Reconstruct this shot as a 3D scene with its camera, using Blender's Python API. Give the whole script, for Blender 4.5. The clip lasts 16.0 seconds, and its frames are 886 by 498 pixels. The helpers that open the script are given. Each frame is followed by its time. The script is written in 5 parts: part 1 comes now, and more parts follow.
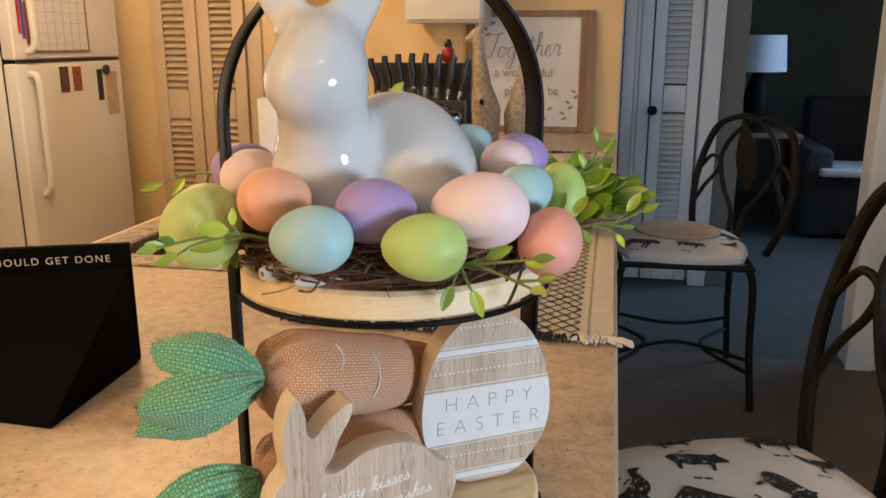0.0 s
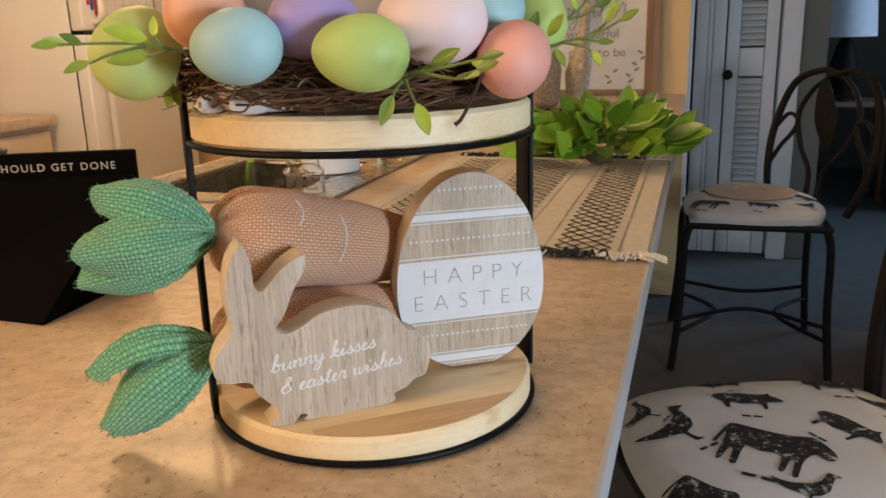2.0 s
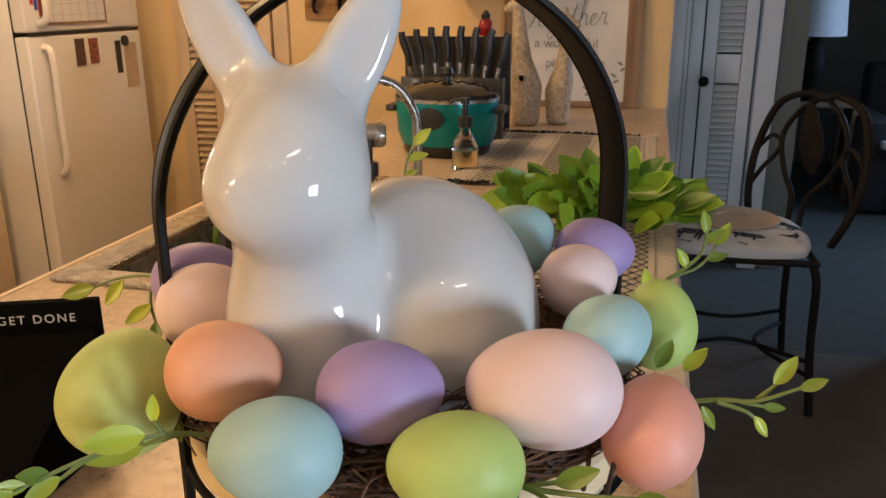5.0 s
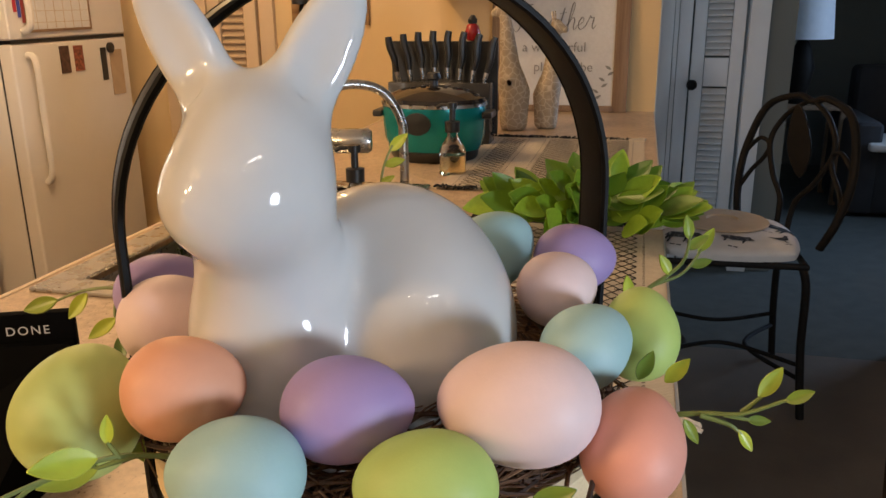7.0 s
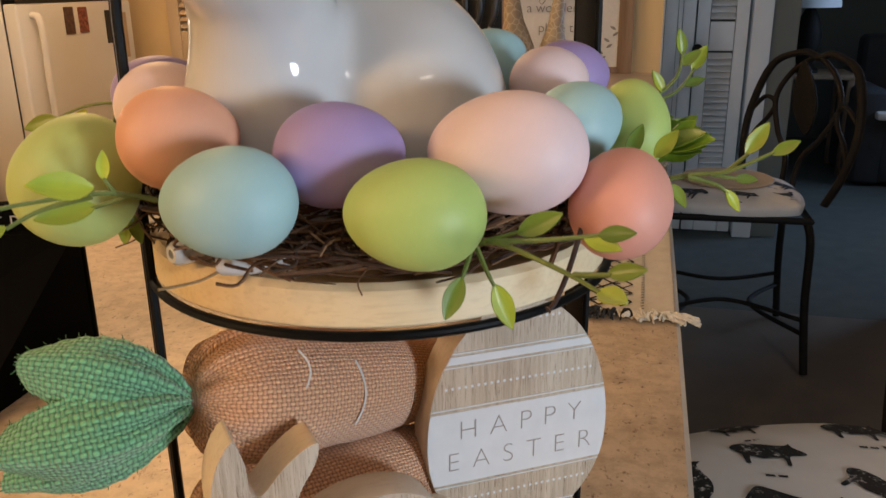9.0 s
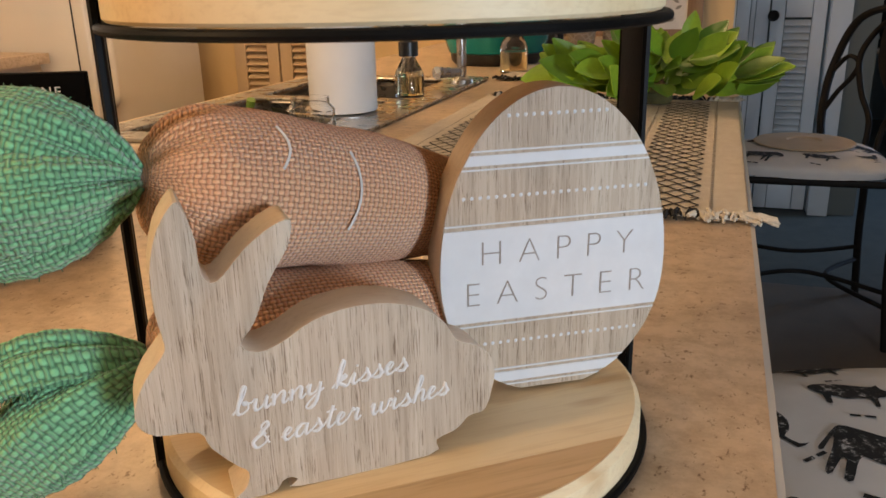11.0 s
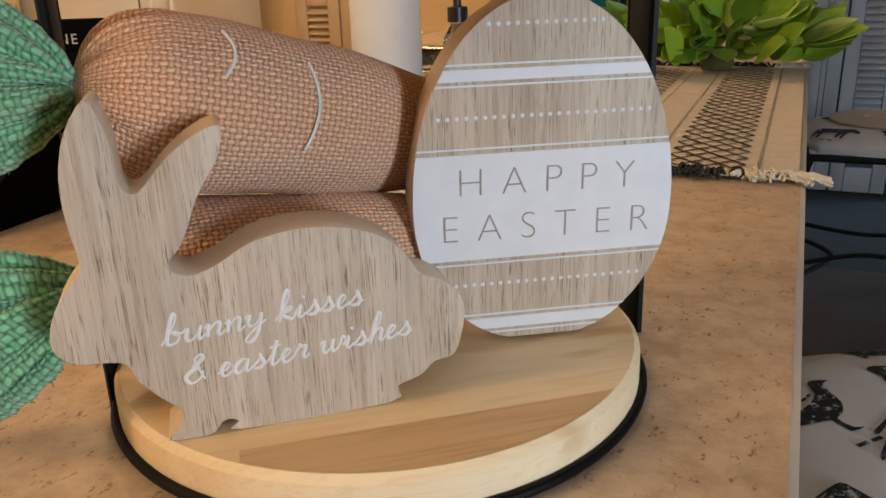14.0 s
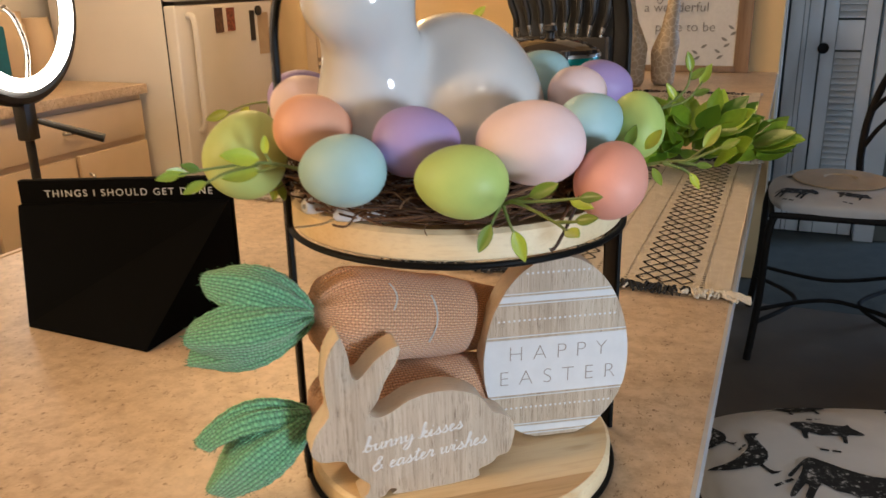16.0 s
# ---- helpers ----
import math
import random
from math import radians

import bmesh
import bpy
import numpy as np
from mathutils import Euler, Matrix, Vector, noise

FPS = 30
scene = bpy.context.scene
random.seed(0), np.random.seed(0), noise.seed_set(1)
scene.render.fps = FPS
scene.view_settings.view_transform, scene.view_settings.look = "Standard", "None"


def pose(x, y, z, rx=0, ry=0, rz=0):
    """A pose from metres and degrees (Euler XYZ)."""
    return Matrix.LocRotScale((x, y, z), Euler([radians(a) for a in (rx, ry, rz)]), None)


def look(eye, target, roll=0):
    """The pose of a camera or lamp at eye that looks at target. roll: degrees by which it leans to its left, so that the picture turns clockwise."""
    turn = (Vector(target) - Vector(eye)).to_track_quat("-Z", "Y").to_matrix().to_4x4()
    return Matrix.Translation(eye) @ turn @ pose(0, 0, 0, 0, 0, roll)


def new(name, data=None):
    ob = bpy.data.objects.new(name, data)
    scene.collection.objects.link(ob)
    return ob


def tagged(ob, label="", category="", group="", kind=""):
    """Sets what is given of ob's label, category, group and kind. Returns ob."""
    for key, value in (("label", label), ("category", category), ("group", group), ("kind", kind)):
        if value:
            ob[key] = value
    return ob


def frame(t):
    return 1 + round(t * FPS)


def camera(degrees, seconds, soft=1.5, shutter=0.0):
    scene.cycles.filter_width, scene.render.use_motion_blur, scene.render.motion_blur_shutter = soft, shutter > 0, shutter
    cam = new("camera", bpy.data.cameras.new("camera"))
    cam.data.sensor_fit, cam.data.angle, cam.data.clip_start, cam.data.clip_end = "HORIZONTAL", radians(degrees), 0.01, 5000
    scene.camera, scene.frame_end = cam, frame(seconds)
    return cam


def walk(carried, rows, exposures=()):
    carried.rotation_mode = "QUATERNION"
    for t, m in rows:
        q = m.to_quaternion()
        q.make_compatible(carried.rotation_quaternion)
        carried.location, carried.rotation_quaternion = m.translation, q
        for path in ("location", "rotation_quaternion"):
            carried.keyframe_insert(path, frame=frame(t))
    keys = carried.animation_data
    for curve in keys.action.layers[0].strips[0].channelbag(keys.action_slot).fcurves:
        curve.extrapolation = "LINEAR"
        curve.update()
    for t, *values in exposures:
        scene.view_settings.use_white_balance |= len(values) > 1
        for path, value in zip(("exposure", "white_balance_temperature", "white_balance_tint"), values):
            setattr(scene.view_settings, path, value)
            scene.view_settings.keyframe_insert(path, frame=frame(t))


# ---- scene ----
cam = camera(57.2, 16.0, shutter=0.3)
METRES, EYE, TILT, LEAN, TURN = 1.25, 1.32, -14.5, 0.0, 0.0
ROWS = [
    (0.0, 0.0, 0.0, 0.0, 0.0, 0.0, -0.0),
    (0.5, -0.0005, -0.0033, -0.022, -0.53, -0.21, 0.26),
    (1.0, 0.0096, 0.0109, -0.0454, -0.37, -0.32, 0.4),
    (1.5, 0.0461, 0.0416, -0.0806, 2.01, -0.45, 0.38),
    (2.0, 0.0638, 0.0536, -0.0848, 5.62, -0.56, 0.09),
    (2.5, 0.06, 0.0572, -0.0096, 8.91, -0.56, -0.27),
    (3.0, 0.0363, 0.0988, 0.0341, 10.23, -1.0, -0.84),
    (3.5, 0.0071, 0.1573, 0.0757, 8.49, -1.88, -1.47),
    (4.0, -0.0075, 0.183, 0.0935, 4.48, -2.25, -1.5),
    (4.5, -0.0021, 0.183, 0.1019, 2.65, -2.51, -1.0),
    (5.0, -0.0035, 0.1625, 0.0835, 2.4, -2.93, -0.36),
    (7.5, 0.006, 0.1767, 0.0834, 1.66, -2.52, 0.23),
    (8.0, 0.0076, 0.1823, 0.0541, 1.74, -3.1, 0.54),
    (8.5, 0.006, 0.1682, 0.027, 1.94, -3.48, 0.5),
    (9.0, 0.0088, 0.1668, 0.006, 2.21, -3.59, 0.2),
    (9.5, 0.0162, 0.1848, -0.0166, 2.53, -3.5, 0.01),
    (10.0, 0.0244, 0.2059, -0.043, 4.0, -3.47, -0.24),
    (12.5, 0.023, 0.2583, -0.1036, 9.0, -4.99, -0.37),
    (13.0, 0.043, 0.2638, -0.1004, 9.78, -5.06, -0.39),
    (13.5, 0.0514, 0.2727, -0.1029, 10.8, -5.09, -0.7),
    (14.0, 0.0541, 0.2722, -0.1052, 11.49, -5.12, -1.15),
    (14.5, 0.0581, 0.2678, -0.1049, 12.13, -5.02, -1.28),
    (15.0, 0.0674, 0.2094, -0.0521, 12.48, -5.04, -1.39),
    (15.5, 0.0782, 0.1435, -0.0209, 12.74, -4.6, -1.56),
    (16.0, 0.0535, 0.0409, -0.0036, 10.76, -4.08, -1.57),
]
walk(cam, [(t, pose(0, 0, EYE, TILT, LEAN, TURN) @ pose(METRES * x, METRES * y, METRES * z, 90 + pitch, roll, yaw)) for t, x, y, z, yaw, pitch, roll in ROWS],
     [(0.0, 0.03, 6500, 10), (3.0, -0.08, 6700, 11), (5.0, -0.14, 6700, 12), (7.5, -0.21, 6800, 12), (9.0, -0.27, 6850, 12), (10.0, -0.10, 6750, 12), (12.5, -0.20, 6800, 12), (13.5, -0.22, 6800, 12), (15.0, -0.19, 6800, 12), (16.0, -0.09, 6550, 10)])

# ---- world, lamps, exposure ----
KIT = Matrix.Translation((0.024, 0, 0)) @ Matrix.Rotation(radians(-11.64), 4, "Z")   # the kitchen's axes: x across the counter, y along it


def kp(x, y, z):
    return KIT @ Vector((x, y, z))


world = bpy.data.worlds.new("world")
scene.world = world
world.use_nodes = True
wn = world.node_tree
sky = wn.nodes.new("ShaderNodeTexSky")
sky.sky_type, sky.sun_disc = "NISHITA", False
sky.sun_elevation, sky.sun_rotation = radians(35), radians(150)
wn.links.new(sky.outputs[0], wn.nodes["Background"].inputs[0])
wn.nodes["Background"].inputs[1].default_value = 0.08


def area_lamp(name, eye, target, size, size_y, watts, colour, spread=180):
    la = bpy.data.lights.new(name, "AREA")
    la.shape, la.size, la.size_y, la.energy, la.color = "RECTANGLE", size, size_y, watts, colour
    la.spread = radians(spread)
    ob = new(name, la)
    ob.matrix_world = look(eye, target)
    return ob


def bulb(name, place, watts, radius, colour):
    la = bpy.data.lights.new(name, "POINT")
    la.energy, la.shadow_soft_size, la.color = watts, radius, colour
    ob = new(name, la)
    ob.location = place
    return ob


COOL = (0.66, 0.81, 1.0)
WARM = (1.0, 0.66, 0.34)
# daylight in the glazed door to the camera's right rear, in the far room's window, and the warm bulbs of a ceiling
# fixture, two lowered to reach under the upper disc
area_lamp("window_light", kp(1.47, -0.40, 1.10), kp(-0.19, 0.60, 1.15), 0.30, 0.40, 32, COOL)
area_lamp("far_window_light", kp(2.85, 5.30, 1.45), kp(0.22, 4.56, 1.1), 1.0, 1.0, 26, (0.38, 0.61, 1.0), 105)
for i in range(4):
    bulb("ceiling_bulb", kp(-1.60 + 0.22 * (i % 2), -0.70 + 0.22 * (i // 2), 2.02 if i < 2 else 1.66), 17, 0.03, WARM)
# unseen warm fill lamps, added to brighten the kitchen's back wall and cabinets
for i in range(2):
    bulb("kitchen_fill", kp(-1.60, 2.10 + 0.4 * i, 2.28), 23, 0.04, WARM)

# small bright bulbs of a dining lamp and a slim ceiling tube behind the camera: they glint in the glaze
for x, y, z in ((-0.40, -0.62, 2.26), (-0.26, -0.74, 2.26), (-0.20, -0.56, 2.30), (0.22, -0.80, 2.24), (0.95, -0.45, 2.10)):
    bulb("dining_bulb", (x, y, z), 0.50, 0.020, (1.0, 0.90, 0.76))
area_lamp("ceiling_tube", (0.46, -0.62, 2.36), (0.0, 0.6, 1.2), 0.46, 0.06, 1.3, (1.0, 0.95, 0.88))

# ---- materials ----


class Nodes:
    """A small builder of node materials."""

    def __init__(self, name):
        self.m = bpy.data.materials.new(name)
        self.m.use_nodes = True
        self.t = self.m.node_tree
        self.b = self.t.nodes["Principled BSDF"]

    def n(self, kind, **values):
        node = self.t.nodes.new("ShaderNode" + kind)
        for k, v in values.items():
            node.inputs[k.replace("_", " ")].default_value = v
        return node

    def link(self, a, b):
        self.t.links.new(a, b)

    def coords(self, which="Object", scale=(1, 1, 1)):
        tc = self.n("TexCoord")
        mp = self.n("Mapping")
        mp.inputs["Scale"].default_value = scale
        self.link(tc.outputs[which], mp.inputs["Vector"])
        return mp.outputs[0]

    def noise(self, vec, scale, detail=4, rough=0.55):
        node = self.n("TexNoise", Scale=scale, Detail=detail, Roughness=rough)
        self.link(vec, node.inputs["Vector"])
        return node.outputs["Fac"]

    def ramp(self, fac, stops):
        node = self.n("ValToRGB")
        el = node.color_ramp.elements
        el[0].position, el[0].color = stops[0][0], (*stops[0][1], 1)
        el[1].position, el[1].color = stops[-1][0], (*stops[-1][1], 1)
        for p, c in stops[1:-1]:
            el.new(p).color = (*c, 1)
        self.link(fac, node.inputs[0])
        return node.outputs[0]

    def math(self, op, a, b=0.0, clamp=False):
        node = self.n("Math")
        node.operation, node.use_clamp = op, clamp
        for i, v in enumerate((a, b)):
            if isinstance(v, (int, float)):
                node.inputs[i].default_value = v
            else:
                self.link(v, node.inputs[i])
        return node.outputs[0]

    def mix(self, fac, a, b, kind="MIX"):
        node = self.n("MixRGB")
        node.blend_type = kind
        for i, v in enumerate((fac, a, b)):
            if isinstance(v, (int, float)):
                node.inputs[i].default_value = v
            elif isinstance(v, tuple):
                node.inputs[i].default_value = (*v, 1)
            else:
                self.link(v, node.inputs[i])
        return node.outputs[0]

    def bump(self, height, strength=0.3, distance=0.001):
        node = self.n("Bump", Strength=strength, Distance=distance)
        self.link(height, node.inputs["Height"])
        self.link(node.outputs[0], self.b.inputs["Normal"])

    def colour(self, c):
        if isinstance(c, tuple):
            self.b.inputs["Base Color"].default_value = (*c, 1)
        else:
            self.link(c, self.b.inputs["Base Color"])

    def rough(self, v, metal=0.0):
        if isinstance(v, (int, float)):
            self.b.inputs["Roughness"].default_value = v
        else:
            self.link(v, self.b.inputs["Roughness"])
        self.b.inputs["Metallic"].default_value = metal


def shade(c, k):
    return tuple(min(1, v * k) for v in c)


def plain(name, c, rough=0.5, metal=0.0, vary=0.12, scale=30, bump=0.05, grain=300, coat=0.0):
    """Paint, plastic or metal with uneven tone at two scales and fine relief."""
    m = Nodes(name)
    v = m.coords()
    big, small = m.noise(v, scale, 3), m.noise(v, grain, 2)
    m.colour(m.mix(m.math("MULTIPLY", small, 0.35), m.ramp(big, [(0.3, shade(c, 1 - vary)), (0.7, shade(c, 1 + vary * 0.6))]), shade(c, 1 - vary * 1.5)))
    m.rough(m.math("ADD", m.math("MULTIPLY", big, 0.16), rough - 0.08, True), metal)
    m.bump(small, bump)
    m.b.inputs["Coat Weight"].default_value = coat
    m.b.inputs["Coat Roughness"].default_value = 0.06
    return m.m


def wood(name, light, dark, scale, axis="x", contrast=0.5, rough=0.5, fine=1.0, bump=0.25, pores=None):
    """Long grain along one axis, with darker streaks and fine pores."""
    m = Nodes(name)
    k = {"x": (0.06, 1, 1), "y": (1, 0.06, 1), "z": (1, 1, 0.05)}[axis]
    v = m.coords("Object", tuple(scale * q for q in k))
    broad, streak = m.noise(v, 1.0, 5, 0.6), m.noise(v, 9.0 * fine, 4, 0.7)
    base = m.ramp(broad, [(0.35 - 0.1 * contrast, dark), (0.5, shade(light, 0.94)), (0.68, light)])
    line = m.ramp(streak, [(0.36, (0.58, 0.50, 0.42)), (0.47, (0.92, 0.90, 0.87)), (0.56, (1, 1, 1))])
    col = m.mix(contrast, base, line, "MULTIPLY")
    if pores:
        pv = m.coords("Object", tuple(q * s for q, s in zip(k, (pores, pores, pores))))
        hole = m.ramp(m.noise(pv, 1.0, 3, 0.75), [(0.35, (0.36, 0.27, 0.20)), (0.44, (1, 1, 1))])
        col = m.mix(0.75, col, hole, "MULTIPLY")
    m.colour(col)
    m.rough(m.math("ADD", m.math("MULTIPLY", streak, 0.2), rough - 0.1, True))
    m.bump(streak, bump, 0.0006)
    return m.m


def burlap(name, c, gap, pitch=0.0027):
    """Plain-woven jute on the surface's own coordinates, in metres."""
    m = Nodes(name)
    v = m.coords("UV")
    wob = m.n("TexNoise", Scale=160.0, Detail=2.0)
    m.link(v, wob.inputs["Vector"])
    sep = m.n("SeparateXYZ")
    m.link(v, sep.inputs[0])
    jit = m.math("MULTIPLY", m.math("SUBTRACT", wob.outputs["Fac"], 0.5), 0.0016)
    u, w = m.math("ADD", sep.outputs[0], jit), m.math("SUBTRACT", sep.outputs[1], jit)
    su = m.math("SINE", m.math("MULTIPLY", u, math.pi / pitch))
    sw = m.math("SINE", m.math("MULTIPLY", w, math.pi / pitch))
    au, aw = m.math("ABSOLUTE", su), m.math("ABSOLUTE", sw)
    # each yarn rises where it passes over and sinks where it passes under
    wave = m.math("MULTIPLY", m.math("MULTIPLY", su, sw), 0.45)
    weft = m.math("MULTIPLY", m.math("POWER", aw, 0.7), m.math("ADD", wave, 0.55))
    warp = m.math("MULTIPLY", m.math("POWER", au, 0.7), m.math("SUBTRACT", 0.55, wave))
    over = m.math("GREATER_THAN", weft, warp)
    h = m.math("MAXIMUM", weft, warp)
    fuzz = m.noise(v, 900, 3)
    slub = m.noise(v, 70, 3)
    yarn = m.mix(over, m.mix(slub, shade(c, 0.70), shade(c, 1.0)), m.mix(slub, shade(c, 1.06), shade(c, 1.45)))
    # shade between the yarns is put into the colour: low spots take gap
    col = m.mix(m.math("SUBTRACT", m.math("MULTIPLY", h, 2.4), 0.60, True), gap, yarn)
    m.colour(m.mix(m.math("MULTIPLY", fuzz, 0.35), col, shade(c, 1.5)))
    m.rough(0.92)
    m.b.inputs["Sheen Weight"].default_value = 0.3
    m.bump(m.math("ADD", h, m.math("MULTIPLY", fuzz, 0.35)), 1.0, 0.0018)
    return m.m


def ceramic():
    m = Nodes("white_glaze")
    v = m.coords()
    m.colour(m.ramp(m.noise(v, 22, 3), [(0.3, (0.565, 0.565, 0.56)), (0.7, (0.605, 0.605, 0.60))]))
    m.rough(m.math("ADD", m.math("MULTIPLY", m.noise(v, 60, 2), 0.1), 0.5))
    m.bump(m.noise(v, 24, 2), 0.05, 0.003)
    m.b.inputs["Specular IOR Level"].default_value = 0.1
    m.b.inputs["Coat Weight"].default_value = 1.0
    m.b.inputs["Coat IOR"].default_value = 1.55
    m.b.inputs["Coat Roughness"].default_value = 0.04
    return m.m


def laminate():
    """Tan stone-pattern counter laminate: cloudy tone, small flecks and pits."""
    m = Nodes("tan_laminate")
    v = m.coords()
    cloud, mid, fleck = m.noise(v, 7, 5, 0.65), m.noise(v, 55, 5, 0.7), m.noise(m.coords("Object", (1.0, 0.6, 1.0)), 210, 4, 0.7)
    base = m.ramp(cloud, [(0.3, (0.52, 0.38, 0.245)), (0.52, (0.61, 0.46, 0.315)), (0.72, (0.68, 0.53, 0.38))])
    base = m.mix(0.7, base, m.ramp(mid, [(0.35, (0.62, 0.56, 0.5)), (0.6, (1, 1, 1))]), "MULTIPLY")
    base = m.mix(0.9, base, m.ramp(fleck, [(0.33, (0.34, 0.25, 0.17)), (0.40, (1, 1, 1)), (0.62, (1, 1, 1)), (0.70, (1.12, 1.10, 1.06))]), "MULTIPLY")
    m.colour(base)
    m.rough(m.math("ADD", m.math("MULTIPLY", mid, 0.2), 0.28))
    m.bump(fleck, 0.3, 0.0006)
    return m.m


def leafy(name, c, tip):
    m = Nodes(name)
    v = m.coords()
    oi = m.n("ObjectInfo")
    tone = m.mix(oi.outputs["Random"], shade(c, 0.6), tip)
    tone = m.mix(m.math("MULTIPLY", m.noise(v, 120, 3), 0.5), tone, shade(c, 0.7))
    m.colour(tone)
    m.rough(0.38)
    m.b.inputs["Subsurface Weight"].default_value = 0.08
    m.b.inputs["Subsurface Radius"].default_value = (0.002, 0.004, 0.001)
    m.bump(m.noise(v, 300, 2), 0.15)
    return m.m


def glass(name, tint=(1, 1, 1)):
    m = Nodes(name)
    m.colour(tint)
    m.rough(0.02)
    m.b.inputs["Transmission Weight"].default_value = 1.0
    m.b.inputs["IOR"].default_value = 1.46
    return m.m


def glow(name, c, power):
    m = Nodes(name)
    m.colour((0.9, 0.9, 0.9))
    m.b.inputs["Emission Color"].default_value = (*c, 1)
    m.b.inputs["Emission Strength"].default_value = power
    return m.m


def mat_weave():
    """Cream cotton of the table mats, ribbed across."""
    m = Nodes("cream_cotton")
    v = m.coords()
    sep = m.n("SeparateXYZ")
    m.link(v, sep.inputs[0])
    rib = m.math("ABSOLUTE", m.math("SINE", m.math("MULTIPLY", sep.outputs[1], math.pi / 0.004)))
    tone = m.noise(v, 60, 4)
    m.colour(m.mix(m.math("MULTIPLY", rib, 0.8), (0.50, 0.42, 0.32), m.ramp(tone, [(0.3, (0.60, 0.52, 0.41)), (0.7, (0.74, 0.67, 0.55))])))
    m.rough(0.9)
    m.bump(m.math("ADD", rib, m.noise(v, 700, 2)), 0.6, 0.001)
    return m.m


def animal_print():
    """Off-white seat cloth; the printed animals are laid on it as shapes."""
    return plain("seat_cloth", (0.68, 0.64, 0.60), 0.85, vary=0.08, scale=14, bump=0.25, grain=900)


def sketch_print():
    """Black engraving-like print with gaps where the cloth shows."""
    m = Nodes("black_print")
    v = m.coords()
    gaps = m.noise(v, 95, 5, 0.7)
    m.colour(m.ramp(gaps, [(0.52, (0.012, 0.011, 0.010)), (0.58, (0.07, 0.066, 0.062)), (0.64, (0.50, 0.47, 0.44))]))
    m.rough(0.85)
    m.bump(m.noise(v, 800, 2), 0.25)
    return m.m


def oak_face():
    """Limed oak veneer: pale ground, fine broken dark pores gathered in bands along the grain."""
    m = Nodes("limed_oak")
    fine = m.coords("Object", (1900, 1900, 60))
    mid = m.coords("Object", (420, 420, 14))
    wide = m.coords("Object", (75, 75, 3.5))
    ground = m.ramp(m.noise(wide, 1.0, 4, 0.6), [(0.3, (0.44, 0.345, 0.25)), (0.5, (0.55, 0.445, 0.335)), (0.7, (0.62, 0.52, 0.40))])
    soft = m.ramp(m.noise(mid, 1.0, 4, 0.65), [(0.36, (0.72, 0.66, 0.59)), (0.55, (1, 1, 1))])
    gate = m.math("MULTIPLY", m.noise(wide, 2.3, 3, 0.6), 0.30)
    pore = m.math("ADD", m.noise(fine, 1.0, 3, 0.6), m.math("SUBTRACT", 0.15, gate))
    dark = m.ramp(pore, [(0.36, (0.30, 0.22, 0.15)), (0.42, (1, 1, 1))])
    m.colour(m.mix(0.80, m.mix(0.65, ground, soft, "MULTIPLY"), dark, "MULTIPLY"))
    m.rough(0.62)
    m.bump(pore, 0.5, 0.0006)
    return m.m


GLAZE = ceramic()
BLACK = plain("black_metal", (0.005, 0.005, 0.005), 0.48, 0.0, 0.3, 60, 0.08, 500)
BLACK.node_tree.nodes["Principled BSDF"].inputs["Specular IOR Level"].default_value = 0.12
def pine():
    """Pale pine with long brown heart figure and a few soft knots."""
    m = Nodes("pine_disc")
    wide = m.coords("Object", (5, 17, 17))
    fine = m.coords("Object", (26, 420, 420))
    base = m.ramp(m.noise(wide, 1.0, 3, 0.5), [(0.30, (0.74, 0.52, 0.27)), (0.46, (0.84, 0.65, 0.39)), (0.62, (0.86, 0.70, 0.45)), (0.70, (0.60, 0.36, 0.15)), (0.76, (0.80, 0.60, 0.34))])
    grain = m.ramp(m.noise(fine, 1.0, 4, 0.65), [(0.34, (0.72, 0.62, 0.50)), (0.52, (1, 1, 1))])
    m.colour(m.mix(0.28, base, grain, "MULTIPLY"))
    m.rough(0.52)
    m.bump(m.noise(fine, 1.0, 4, 0.65), 0.25, 0.0005)
    return m.m


PINE = pine()
PINE_B = wood("pine_disc_dark_strip", (0.66, 0.45, 0.24), (0.46, 0.28, 0.12), 26, "x", 0.4, 0.55, 0.8)
OAK = oak_face()
OAK_SIDE = wood("limed_oak_edge", (0.72, 0.60, 0.47), (0.66, 0.53, 0.40), 60, "x", 0.25, 0.6)
WHITE = plain("white_print", (0.70, 0.70, 0.70), 0.5, vary=0.06, scale=60)
OFFWHITE = plain("off_white_paint", (0.74, 0.70, 0.63), 0.45, vary=0.06, scale=6)
TAUPE_INK = plain("engraved_taupe", (0.36, 0.31, 0.27), 0.7)
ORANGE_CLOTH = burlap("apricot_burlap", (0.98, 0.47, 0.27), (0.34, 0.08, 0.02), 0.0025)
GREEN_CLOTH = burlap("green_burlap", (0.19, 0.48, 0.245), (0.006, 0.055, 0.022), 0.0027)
THREAD = plain("white_thread", (0.78, 0.76, 0.74), 0.8)
def bark():
    """Brown twig bark, every twig of its own tone."""
    m = Nodes("twig_bark")
    v = m.coords()
    g = m.n("NewGeometry")
    tone = m.ramp(g.outputs["Random Per Island"], [(0.0, (0.035, 0.014, 0.006)), (0.45, (0.125, 0.050, 0.020)), (0.8, (0.24, 0.105, 0.042)), (1.0, (0.36, 0.19, 0.085))])
    m.colour(m.mix(m.math("MULTIPLY", m.noise(v, 380, 4), 0.75), tone, (0.022, 0.010, 0.006)))
    m.rough(0.72)
    m.bump(m.noise(v, 900, 3), 0.6, 0.0006)
    return m.m


